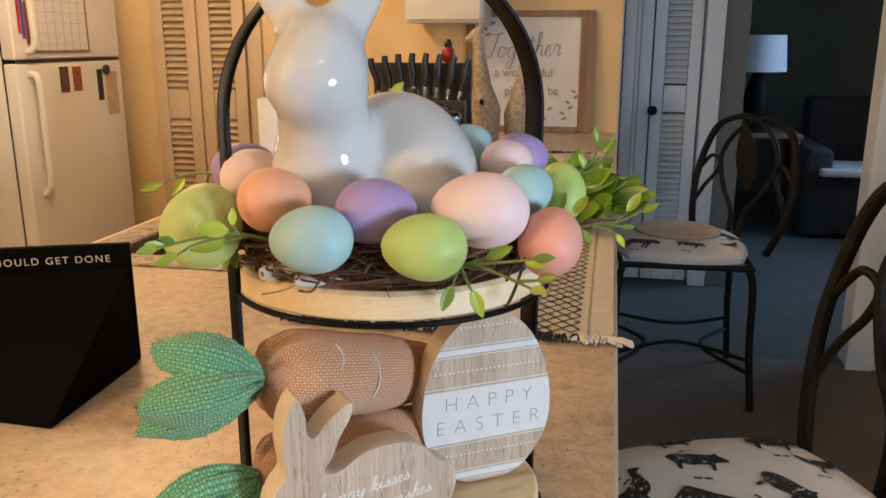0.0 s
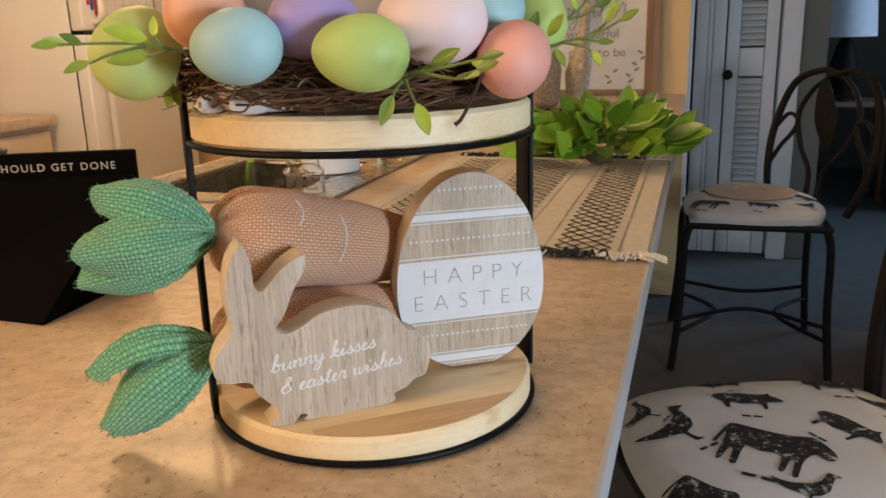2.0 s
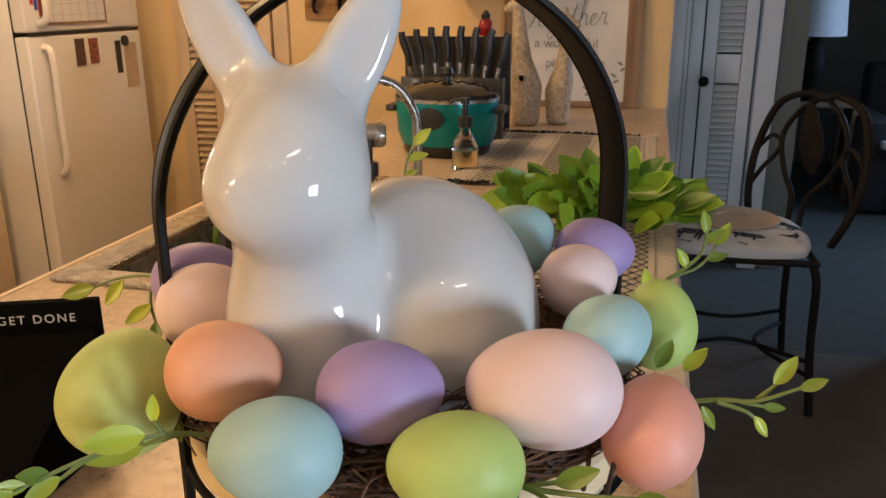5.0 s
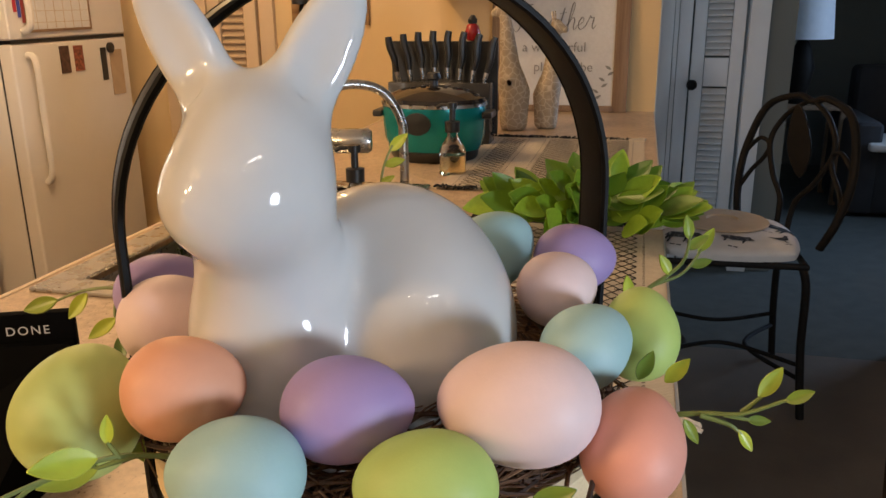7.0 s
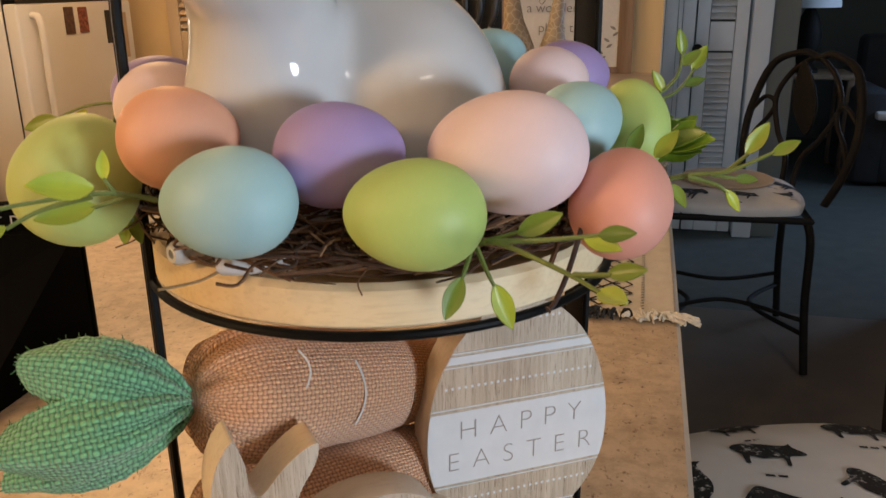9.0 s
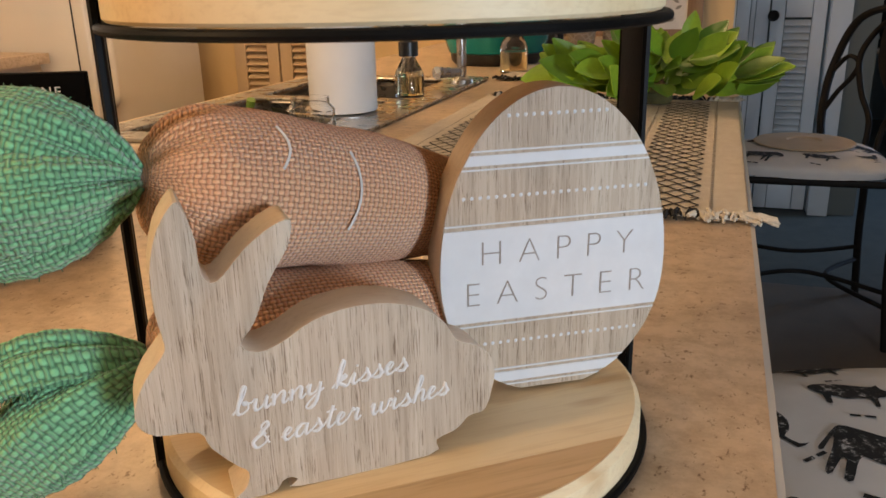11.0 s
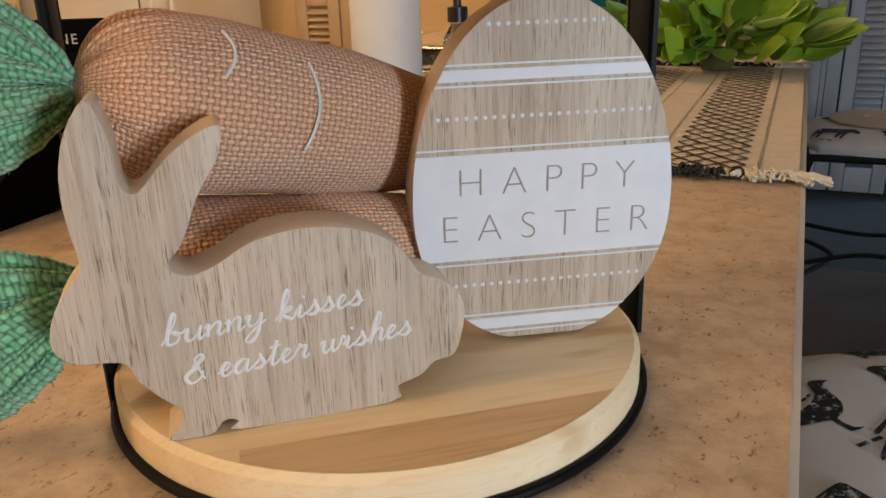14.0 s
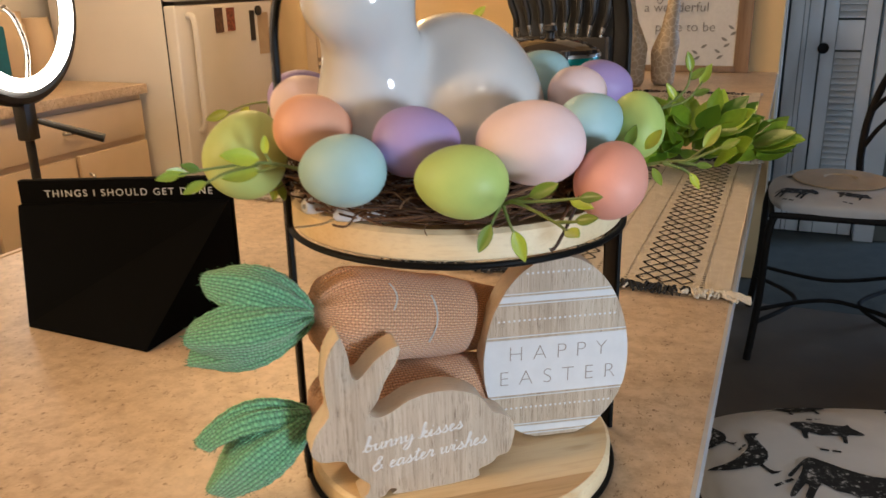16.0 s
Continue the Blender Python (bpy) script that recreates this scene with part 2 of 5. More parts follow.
TWIG = bark()
COUNTER = laminate()
STRIP = plain("pale_grey_edge_band", (0.50, 0.50, 0.50), 0.35, vary=0.06)
SPRIG = leafy("sprig_green", (0.19, 0.31, 0.045), (0.60, 0.66, 0.06))
STEM = plain("stem_green", (0.16, 0.21, 0.05), 0.5, vary=0.2, scale=90)
PLANT = leafy("plant_green", (0.085, 0.23, 0.016), (0.40, 0.60, 0.05))
BOARD_BLACK = plain("matt_black_board", (0.0028, 0.0028, 0.0028), 0.85, vary=0.2, scale=12)
BOARD_BLACK.node_tree.nodes["Principled BSDF"].inputs["Specular IOR Level"].default_value = 0.06
CREAM = plain("cream_cabinet", (0.66, 0.50, 0.33), 0.45, vary=0.06, scale=5)
FRIDGE_W = plain("fridge_enamel", (0.76, 0.72, 0.66), 0.38, vary=0.03, scale=4, bump=0.1, grain=700)
WALL_Y = plain("warm_cream_wall", (0.77, 0.57, 0.31), 0.75, vary=0.05, scale=3, bump=0.12, grain=220)
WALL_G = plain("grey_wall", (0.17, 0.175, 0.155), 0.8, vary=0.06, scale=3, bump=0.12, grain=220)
TRIM = plain("white_trim", (0.72, 0.71, 0.69), 0.4, vary=0.04, scale=8)
STEEL = plain("brushed_steel", (0.52, 0.50, 0.47), 0.28, 1.0, 0.1, 40, 0.06, 900)
TEAL = plain("teal_enamel", (0.0, 0.26, 0.26), 0.22, 0.35, 0.1, 20, 0.03)
DARK = plain("dark_plastic", (0.02, 0.019, 0.018), 0.35, vary=0.3)
IRON = plain("dark_iron", (0.013, 0.010, 0.0075), 0.6, 0.0, 0.35, 40, 0.25, 260)
IRON.node_tree.nodes["Principled BSDF"].inputs["Specular IOR Level"].default_value = 0.15
CLOTH = animal_print()
PRINT = sketch_print()
MAT = mat_weave()
YARN = plain("black_yarn", (0.02, 0.018, 0.016), 0.95, vary=0.4, scale=300, bump=0.5, grain=900)
YARN_W = plain("cream_yarn", (0.66, 0.58, 0.46), 0.95, vary=0.2, scale=300, bump=0.5, grain=900)
TILE = plain("brown_floor", (0.125, 0.092, 0.066), 0.55, vary=0.25, scale=5, bump=0.2, grain=90)
CARPET = plain("grey_carpet", (0.075, 0.078, 0.068), 0.95, vary=0.2, scale=12, bump=0.8, grain=420)
CEIL = plain("ceiling_paint", (0.72, 0.70, 0.66), 0.85, vary=0.04, scale=4, bump=0.3, grain=150)
GLASS = glass("clear_glass")
SOAP = glass("amber_soap", (0.95, 0.82, 0.5))
PAPER = plain("white_paper", (0.80, 0.78, 0.75), 0.9, vary=0.03, scale=20, bump=0.3, grain=500)
FRAME_WOOD = wood("brown_frame", (0.30, 0.19, 0.11), (0.18, 0.10, 0.055), 20, "z", 0.5)
def carved():
    """Pale wood with a net of carved lines, like a giraffe's coat."""
    m = Nodes("carved_pale_wood")
    v = m.coords()
    vo = m.n("TexVoronoi", Scale=42.0)
    vo.feature = "DISTANCE_TO_EDGE"
    m.link(v, vo.inputs["Vector"])
    line = m.ramp(vo.outputs["Distance"], [(0.02, (0.62, 0.52, 0.38)), (0.10, (0.30, 0.22, 0.14))])
    m.colour(m.mix(m.noise(v, 60, 4), line, (0.50, 0.40, 0.28)))
    m.rough(0.6)
    m.bump(vo.outputs["Distance"], 0.6, 0.004)
    return m.m


SCRIPT = plain("pale_script_paint", (0.76, 0.74, 0.71), 0.6, vary=0.12, scale=200)
GIRAFFE = carved()
RED = plain("red_glaze", (0.35, 0.02, 0.02), 0.25, vary=0.2)
SHADE_CLOTH = plain("lampshade_linen", (0.84, 0.85, 0.86), 0.9, vary=0.05, scale=20)
MAGNET = plain("photo_brown", (0.12, 0.06, 0.045), 0.4, vary=0.6, scale=60)
KRAFT = plain("tan_paper", (0.52, 0.38, 0.24), 0.8, vary=0.1, scale=20)
BLUEGREEN = plain("teal_box_card", (0.0, 0.12, 0.16), 0.5, vary=0.2)

# ---- mesh tools ----


def finish(bm, smooth=None):
    bmesh.ops.recalc_face_normals(bm, faces=bm.faces)
    if smooth is not None:
        for f in bm.faces:
            f.smooth = True
        for e in bm.edges:
            if len(e.link_faces) == 2 and e.calc_face_angle(0) > radians(smooth):
                e.smooth = False
    return bm


def part(name, bm, material, parent=None, label="", m=None, smooth=35, keep=False):
    """Links a bmesh as one mesh object under a thing or a part."""
    if not keep:
        finish(bm, smooth)
    me = bpy.data.meshes.new(name)
    bm.to_mesh(me)
    bm.free()
    me.materials.append(material)
    ob = new(name, me)
    if parent:
        ob.parent = parent
    if m is not None:
        ob.matrix_basis = m
    if label:
        ob["label"] = label
    return ob


def thing(name, m, label, category, group="", kind=""):
    ob = new(name)
    ob.empty_display_size = 0.02
    ob.matrix_basis = m
    return tagged(ob, label, category, group, kind)


def box(sx, sy, sz, at=(0, 0, 0), bevel=0.0, seg=2, bm=None):
    bm = bm or bmesh.new()
    made = bmesh.ops.create_cube(bm, size=1, matrix=Matrix.Translation(at) @ Matrix.Diagonal((sx, sy, sz, 1)))
    if bevel:
        es = {e for v in made["verts"] for e in v.link_edges}
        bmesh.ops.bevel(bm, geom=list(es), offset=bevel, segments=seg, profile=0.6, affect="EDGES")
    return bm


def lathe(profile, seg=32, bm=None, m=None):
    """Profile of (radius, height) turned round z, with surface coordinates in metres."""
    bm = bm or bmesh.new()
    uv = bm.loops.layers.uv.verify()
    m = m or Matrix()
    rings, run, last = [], 0.0, None
    mean = max(p[0] for p in profile)
    for r, z in profile:
        if last:
            run += math.hypot(r - last[0], z - last[1])
        last = (r, z)
        rings.append(([bm.verts.new(m @ Vector((max(r, 1e-5) * math.cos(2 * math.pi * i / seg), max(r, 1e-5) * math.sin(2 * math.pi * i / seg), z))) for i in range(seg)], run))
    for (a, ra), (b, rb) in zip(rings, rings[1:]):
        for i in range(seg):
            j = (i + 1) % seg
            f = bm.faces.new((a[i], a[j], b[j], b[i]))
            for lo, (q, s) in zip(f.loops, ((i, ra), (i + 1, ra), (i + 1, rb), (i, rb))):
                lo[uv].uv = (s, q / seg * 2 * math.pi * mean)
    return bm


def catmull(pts, n, closed=False):
    pts = [Vector(p) for p in pts]
    k = len(pts)
    out = []
    for i in range(k if closed else k - 1):
        if closed:
            a, b, c, d = (pts[(i + q) % k] for q in (-1, 0, 1, 2))
        else:
            a, b, c, d = pts[max(i - 1, 0)], pts[i], pts[i + 1], pts[min(i + 2, k - 1)]
        for s in range(n):
            t = s / n
            out.append(0.5 * (2 * b + (c - a) * t + (2 * a - 5 * b + 4 * c - d) * t * t + (3 * b - a - 3 * c + d) * t ** 3))
    if not closed:
        out.append(pts[-1])
    return out


def tube(pts, radius, seg=8, closed=False, bm=None, flat=None):
    """A round bar along points; radius a number or one for each point. flat=(w, t, side): a flat bar, w wide along side."""
    bm = bm or bmesh.new()
    pts = [Vector(p) for p in pts]
    n = len(pts)
    rings, up = [], None
    for i, p in enumerate(pts):
        a, b = (pts[i - 1], pts[(i + 1) % n]) if closed else (pts[max(i - 1, 0)], pts[min(i + 1, n - 1)])
        d = (b - a).normalized()
        if flat:
            s = (Vector(flat[2]) - d * d.dot(Vector(flat[2]))).normalized()
            u = d.cross(s)
            offs = [(0.5, 0.35), (0.4, 0.5), (-0.4, 0.5), (-0.5, 0.35), (-0.5, -0.35), (-0.4, -0.5), (0.4, -0.5), (0.5, -0.35)]
            ring = [bm.verts.new(p + s * (flat[0] * x) + u * (flat[1] * y)) for x, y in offs]
        else:
            if up is None:
                up = Vector((0, 0, 1)) if abs(d.z) < 0.9 else Vector((1, 0, 0))
            s = d.cross(up).normalized()
            up = s.cross(d).normalized()
            r = radius[i] if isinstance(radius, (list, tuple)) else radius
            ring = [bm.verts.new(p + (s * math.cos(2 * math.pi * k / seg) + up * math.sin(2 * math.pi * k / seg)) * r) for k in range(seg)]
        rings.append(ring)
    for i in range(n if closed else n - 1):
        a, b = rings[i], rings[(i + 1) % n]
        for k in range(len(a)):
            bm.faces.new((a[k], a[(k + 1) % len(a)], b[(k + 1) % len(a)], b[k]))
    if not closed:
        bm.faces.new(rings[0][::-1])
        bm.faces.new(rings[-1])
    return bm


def prism(outline, depth, bevel=0.0, bm=None):
    """An outline of (x, z) given a thickness from y=0 back to y=depth."""
    bm = bm or bmesh.new()
    a = [bm.verts.new((x, 0, z)) for x, z in outline]
    f = bm.faces.new(a)
    made = bmesh.ops.extrude_face_region(bm, geom=[f])
    back = [v for v in made["geom"] if isinstance(v, bmesh.types.BMVert)]
    for v in back:
        v.co.y = depth
    if bevel:
        rim = [e for e in bm.edges if abs(e.verts[0].co.y - e.verts[1].co.y) < 1e-6]
        bmesh.ops.bevel(bm, geom=rim, offset=bevel, segments=2, profile=0.6, affect="EDGES")
    return bm


def sheet(place, nu, nv, thick, bm=None, scale=(1, 1)):
    """A curved sheet place(u, v) with thickness; its surface coordinates are u, v times scale."""
    bm = bm or bmesh.new()
    uv = bm.loops.layers.uv.verify()
    us, vs = [i / nu for i in range(nu + 1)], [j / nv for j in range(nv + 1)]
    front, back = {}, {}
    for i, u in enumerate(us):
        for j, v in enumerate(vs):
            p = Vector(place(u, v))
            e = 0.01
            n = (Vector(place(min(u + e, 1), v)) - Vector(place(max(u - e, 0), v))).cross(Vector(place(u, min(v + e, 1))) - Vector(place(u, max(v - e, 0))))
            n = n.normalized() if n.length > 1e-12 else Vector((0, 0, 1))
            front[i, j], back[i, j] = bm.verts.new(p + n * thick / 2), bm.verts.new(p - n * thick / 2)

    def quad(vs4, cs):
        f = bm.faces.new(vs4)
        for lo, c in zip(f.loops, cs):
            lo[uv].uv = (us[c[0]] * scale[0], vs[c[1]] * scale[1])
    for i in range(nu):
        for j in range(nv):
            c = [(i, j), (i + 1, j), (i + 1, j + 1), (i, j + 1)]
            quad([front[k] for k in c], c)
            quad([back[k] for k in c[::-1]], c[::-1])
    rim = [(i, 0) for i in range(nu)] + [(nu, j) for j in range(nv)] + [(i, nv) for i in range(nu, 0, -1)] + [(0, j) for j in range(nv, 0, -1)]
    for a, b in zip(rim, rim[1:] + rim[:1]):
        quad([front[b], front[a], back[a], back[b]], [b, a, a, b])
    return bm


def blob_mesh(field, low, high, step):
    """Surface of a distance field (numpy, negative inside) as a quad mesh: one vertex in each cell that the surface crosses."""
    ax = [np.arange(a, b + step, step) for a, b in zip(low, high)]
    g = np.stack(np.meshgrid(*ax, indexing="ij"), -1)
    f = field(g)
    n = [s - 1 for s in f.shape]
    acc, cnt = np.zeros((*n, 3)), np.zeros(n)
    corner = [(i, j, k) for i in (0, 1) for j in (0, 1) for k in (0, 1)]
    cut = lambda a, o: a[o[0]:o[0] + n[0], o[1]:o[1] + n[1], o[2]:o[2] + n[2]]
    for a in corner:
        for d in range(3):
            if a[d] == 0:
                b = tuple(v + (q == d) for q, v in enumerate(a))
                fa, fb = cut(f, a), cut(f, b)
                cross = (fa < 0) != (fb < 0)
                t = np.where(cross, fa / np.where(cross, fa - fb, 1), 0)[..., None]
                acc += np.where(cross[..., None], cut(g, a) * (1 - t) + cut(g, b) * t, 0)
                cnt += cross
    on = cnt > 0
    index = -np.ones(n, int)
    index[on] = np.arange(on.sum())
    verts = acc[on] / cnt[on][:, None]
    faces = []
    for d in range(3):
        u, v = (d + 1) % 3, (d + 2) % 3
        sl = [slice(1, -1)] * 3
        sl[d] = slice(0, -1)
        sh = [slice(1, -1)] * 3
        sh[d] = slice(1, None)
        fa, fb = f[tuple(sl)] < 0, f[tuple(sh)] < 0
        ids = np.argwhere(fa != fb)
        flip = fa[fa != fb]
        off = np.ones(3, int)
        off[d] = 0
        base = ids + off
        eu, ev = np.eye(3, dtype=int)[u], np.eye(3, dtype=int)[v]
        q = np.stack([index[tuple((base - du * eu - dv * ev).T)] for du, dv in ((0, 0), (1, 0), (1, 1), (0, 1))], 1)
        q[~flip] = q[~flip][:, ::-1]
        faces.append(q)
    return verts, np.concatenate(faces)


def lettering(body, size, spacing=1.0, shear=0.0, extrude=0.0002, offset=0.0, align="LEFT"):
    """Words as a bmesh in the x-z plane, facing -y."""
    cu = bpy.data.curves.new("words", "FONT")
    cu.body, cu.size, cu.space_character, cu.shear, cu.extrude, cu.offset, cu.align_x = body, size, spacing, shear, extrude, offset, align
    ob = bpy.data.objects.new("words", cu)
    scene.collection.objects.link(ob)
    me = bpy.data.meshes.new_from_object(ob.evaluated_get(bpy.context.evaluated_depsgraph_get()))
    bm = bmesh.new()
    bm.from_mesh(me)
    bmesh.ops.transform(bm, matrix=Matrix.Rotation(radians(90), 4, "X"), verts=bm.verts)
    bpy.data.objects.remove(ob)
    bpy.data.curves.remove(cu)
    bpy.data.meshes.remove(me)
    return bm

# ---- the setting ----
COUNTER_Z = 0.912


def setting(name, bm, material, label, category, smooth=35):
    ob = part(name, bm, material, None, label, KIT.copy(), smooth)
    return tagged(ob, category=category, kind="structure")


setting("floor", box(3.6, 6.2, 0.1, (-0.3, 0.35, -0.05)), TILE, "brown kitchen floor in shade", "floor")
setting("floor_living", box(6.4, 4.9, 0.1, (1.1, 5.9, -0.05)), CARPET, "dark grey carpet of the living room", "floor")
setting("floor_side", box(1.6, 6.2, 0.1, (2.3, 0.35, -0.05)), TILE, "brown floor beside the dining stools", "floor")
setting("floor_kitchen", box(1.1, 6.2, 0.1, (-2.65, 0.35, -0.05)), TILE, "brown floor along the kitchen cabinets", "floor")
setting("ceiling", box(7.0, 12.0, 0.1, (0.6, 2.8, 2.49)), CEIL, "white painted ceiling", "ceiling")
# back wall of the kitchen, with a thicker stretch beside the picture
setting("wall_north", box(2.0, 0.12, 2.44, (-2.2, 3.81, 1.22)), WALL_Y, "warm cream kitchen wall", "wall")
setting("wall_north_thick", box(1.2, 0.22, 2.44, (-0.6, 3.86, 1.22)), WALL_Y, "warm cream wall behind the counter", "wall")
setting("wall_passage", box(0.10, 0.62, 2.44, (-0.04, 4.29, 1.22)), TRIM, "pale wall at the passage", "wall")
setting("wall_west", box(0.12, 6.6, 2.44, (-3.16, 0.57, 1.22)), OFFWHITE, "white wall behind the cabinets", "wall")
# unseen south and east walls, painted dark grey to cut bounced light
setting("wall_south", box(6.2, 0.12, 2.44, (-0.12, -2.46, 1.22)), WALL_G, "unseen wall behind the counter's end, dark grey to cut bounced light", "wall")
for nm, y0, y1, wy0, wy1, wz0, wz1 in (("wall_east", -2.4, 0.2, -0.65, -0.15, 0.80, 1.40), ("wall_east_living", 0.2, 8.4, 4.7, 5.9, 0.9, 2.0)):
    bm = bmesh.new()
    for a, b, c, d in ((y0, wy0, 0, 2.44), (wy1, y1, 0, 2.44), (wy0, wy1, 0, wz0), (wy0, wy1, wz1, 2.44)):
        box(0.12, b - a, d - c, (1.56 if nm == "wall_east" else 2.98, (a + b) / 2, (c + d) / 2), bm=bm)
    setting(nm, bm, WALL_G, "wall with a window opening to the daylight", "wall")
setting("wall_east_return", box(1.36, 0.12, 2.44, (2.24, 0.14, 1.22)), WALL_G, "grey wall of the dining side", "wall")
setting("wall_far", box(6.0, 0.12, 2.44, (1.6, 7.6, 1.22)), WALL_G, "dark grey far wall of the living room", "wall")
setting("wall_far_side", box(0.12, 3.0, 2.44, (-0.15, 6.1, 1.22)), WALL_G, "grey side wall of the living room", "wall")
setting("wall_opening", box(2.0, 0.14, 2.44, (1.98, 3.47, 1.22)), OFFWHITE, "white wall at the opening's edge", "wall")
setting("trim_passage", box(0.05, 0.03, 2.1, (-0.04, 3.964, 1.05)), TRIM, "white corner trim", "trim")
setting("trim_opening", box(0.10, 0.018, 2.10, (1.02, 3.39, 1.05), 0.004), TRIM, "white door casing", "trim")

# closet with a louvred door, at the end of the passage
door = thing("door_closet", KIT @ pose(0.02, 4.56, 0.01), "white louvred bifold closet door with dark knob", "door", kind="structure")


def louvre_leaf(parent, x0, w, louvred):
    for sx in (x0 + 0.032, x0 + w - 0.032):
        part("stile", box(0.06, 0.032, 2.02, (sx, 0, 1.01), 0.003), TRIM, parent)
    for z, h in ((0.06, 0.12), (1.0, 0.14), (1.96, 0.12)):
        part("rail", box(w - 0.13, 0.03, h, (x0 + w / 2, 0, z), 0.003), TRIM, parent)
    if louvred:
        base = None
        for lo, hi in ((0.14, 0.92), (1.08, 1.89)):
            n = int((hi - lo) / 0.031)
            for i in range(n):
                m = pose(x0 + w / 2, 0, lo + (i + 0.5) * (hi - lo) / n, 38)
                if base is None:
                    base = part("slat", box(w - 0.13, 0.040, 0.006), TRIM, parent, m=m)
                else:
                    ob = new("slat", base.data)
                    ob.parent, ob.matrix_basis = parent, m
    else:
        part("panel", box(w - 0.13, 0.012, 1.9, (x0 + w / 2, 0, 1.0)), TRIM, parent)


louvre_leaf(door, 0.0, 0.15, False)
louvre_leaf(door, 0.155, 0.245, True)
part("knob", lathe([(0.006, 0), (0.006, 0.02), (0.022, 0.03), (0.026, 0.042), (0.018, 0.054), (0.0, 0.058)], 20), IRON, door, "dark round knob", pose(0.165, -0.016, 0.94, 90))
setting("door_jamb", box(0.09, 0.16, 2.12, (0.475, 4.56, 1.06), 0.004), TRIM, "white jamb of the closet door", "trim")
setting("closet_wall", box(0.12, 0.4, 2.44, (0.585, 4.72, 1.22)), WALL_G, "grey wall past the closet", "wall")

# pantry bifold on the kitchen's back wall
pantry = thing("door_pantry", KIT @ pose(-2.24, 3.73, 0.01), "cream louvred bifold pantry door, closed", "door", kind="structure")
louvre_leaf(pantry, 0.0, 0.24, True)
louvre_leaf(pantry, 0.245, 0.24, True)
for ob in pantry.children:
    ob.data.materials[0] = CREAM
setting("pantry_casing", box(0.07, 0.03, 2.14, (-1.71, 3.735, 1.07), 0.004), CREAM, "cream casing of the pantry door", "trim")

# counter with its sink cut-out
SX0, SX1, SY0, SY1 = -1.00, -0.60, 1.33, 2.16
top = bmesh.new()
for x0, x1, y0, y1 in ((-1.05, -0.004, -0.5, SY0), (-1.05, -0.004, SY1, 3.75), (-1.05, SX0, SY0, SY1), (SX1, -0.004, SY0, SY1)):
    box(x1 - x0, y1 - y0, 0.038, ((x0 + x1) / 2, (y0 + y1) / 2, COUNTER_Z - 0.019), bm=top)
bmesh.ops.remove_doubles(top, verts=top.verts, dist=1e-4)
worktop = setting("worktop", top, COUNTER, "tan stone-pattern laminate worktop of the peninsula", "worktop")
setting("worktop_edge", box(0.004, 4.25, 0.038, (-0.002, 1.625, COUNTER_Z - 0.0195)), STRIP, "pale grey edge band of the worktop", "trim")
setting("worktop_edge_kitchen", box(0.012, 4.25, 0.04, (-1.056, 1.625, COUNTER_Z - 0.018), 0.003), CREAM, "cream front edge of the worktop", "trim")
base = box(0.02, 4.2, 0.87, (-0.30, 1.63, 0.437))
setting("peninsula_panel", base, CREAM, "cream back panel under the worktop", "panel")
for i in range(5):
    u = thing("base_cabinet", KIT @ pose(-0.68, -0.05 + 0.8 * i, 0), "cream base cabinet under the peninsula", "cabinet", "peninsula cabinets")
    part("body", box(0.66, 0.78, 0.70, (0, 0, 0.36)), CREAM, u)
    part("door", box(0.02, 0.74, 0.66, (-0.342, 0, 0.37), 0.004), CREAM, u)

# sink
sink = thing("kitchen_sink", KIT @ pose(0, 0, COUNTER_Z), "stainless steel double-bowl sink set in the worktop", "sink")
rim = bmesh.new()
ym = 1.78
for x0, x1, y0, y1 in ((SX0 - 0.03, SX1 + 0.03, SY0 - 0.03, SY0 + 0.03), (SX0 - 0.03, SX1 + 0.03, SY1 - 0.03, SY1 + 0.03), (SX0 - 0.03, SX0 + 0.03, SY0 + 0.03, SY1 - 0.03),
                       (SX1 - 0.06, SX1 + 0.03, SY0 + 0.03, SY1 - 0.03), (SX0 + 0.03, SX1 - 0.06, ym - 0.02, ym + 0.02)):
    box(x1 - x0, y1 - y0, 0.006, ((x0 + x1) / 2, (y0 + y1) / 2, 0.004), 0.0015, 1, bm=rim)
part("rim", rim, STEEL, sink)
for y0, y1 in ((SY0 + 0.03, ym - 0.02), (ym + 0.02, SY1 - 0.03)):
    bowl = box(SX1 - 0.06 - SX0 - 0.03, y1 - y0, 0.18, ((SX0 + SX1 - 0.03) / 2, (y0 + y1) / 2, -0.089), 0.03, 3)
    bmesh.ops.delete(bowl, geom=[f for f in bowl.faces if f.calc_center_median().z > -0.004], context="FACES")
    part("bowl", bowl, STEEL, sink, "deep steel bowl in shade")
scrub = thing("scrub_brush", KIT @ pose(-0.955, 1.71, COUNTER_Z - 0.10, 12, 10), "green dish brush standing in the sink", "brush")
part("handle", tube([(0, 0, -0.07), (0, 0, 0.07), (0.01, 0, 0.12)], [0.008, 0.007, 0.009], 10), plain("lime_plastic", (0.2, 0.32, 0.05), 0.4), scrub)

# ---- two-tier tray ----
TC = Vector((-0.0425, 0.658, 0))
TR = 0.129
tray = thing("tiered_tray", Matrix.Translation((TC.x, TC.y, COUNTER_Z)), "two-tier tray of pine discs in a black metal frame", "tray")


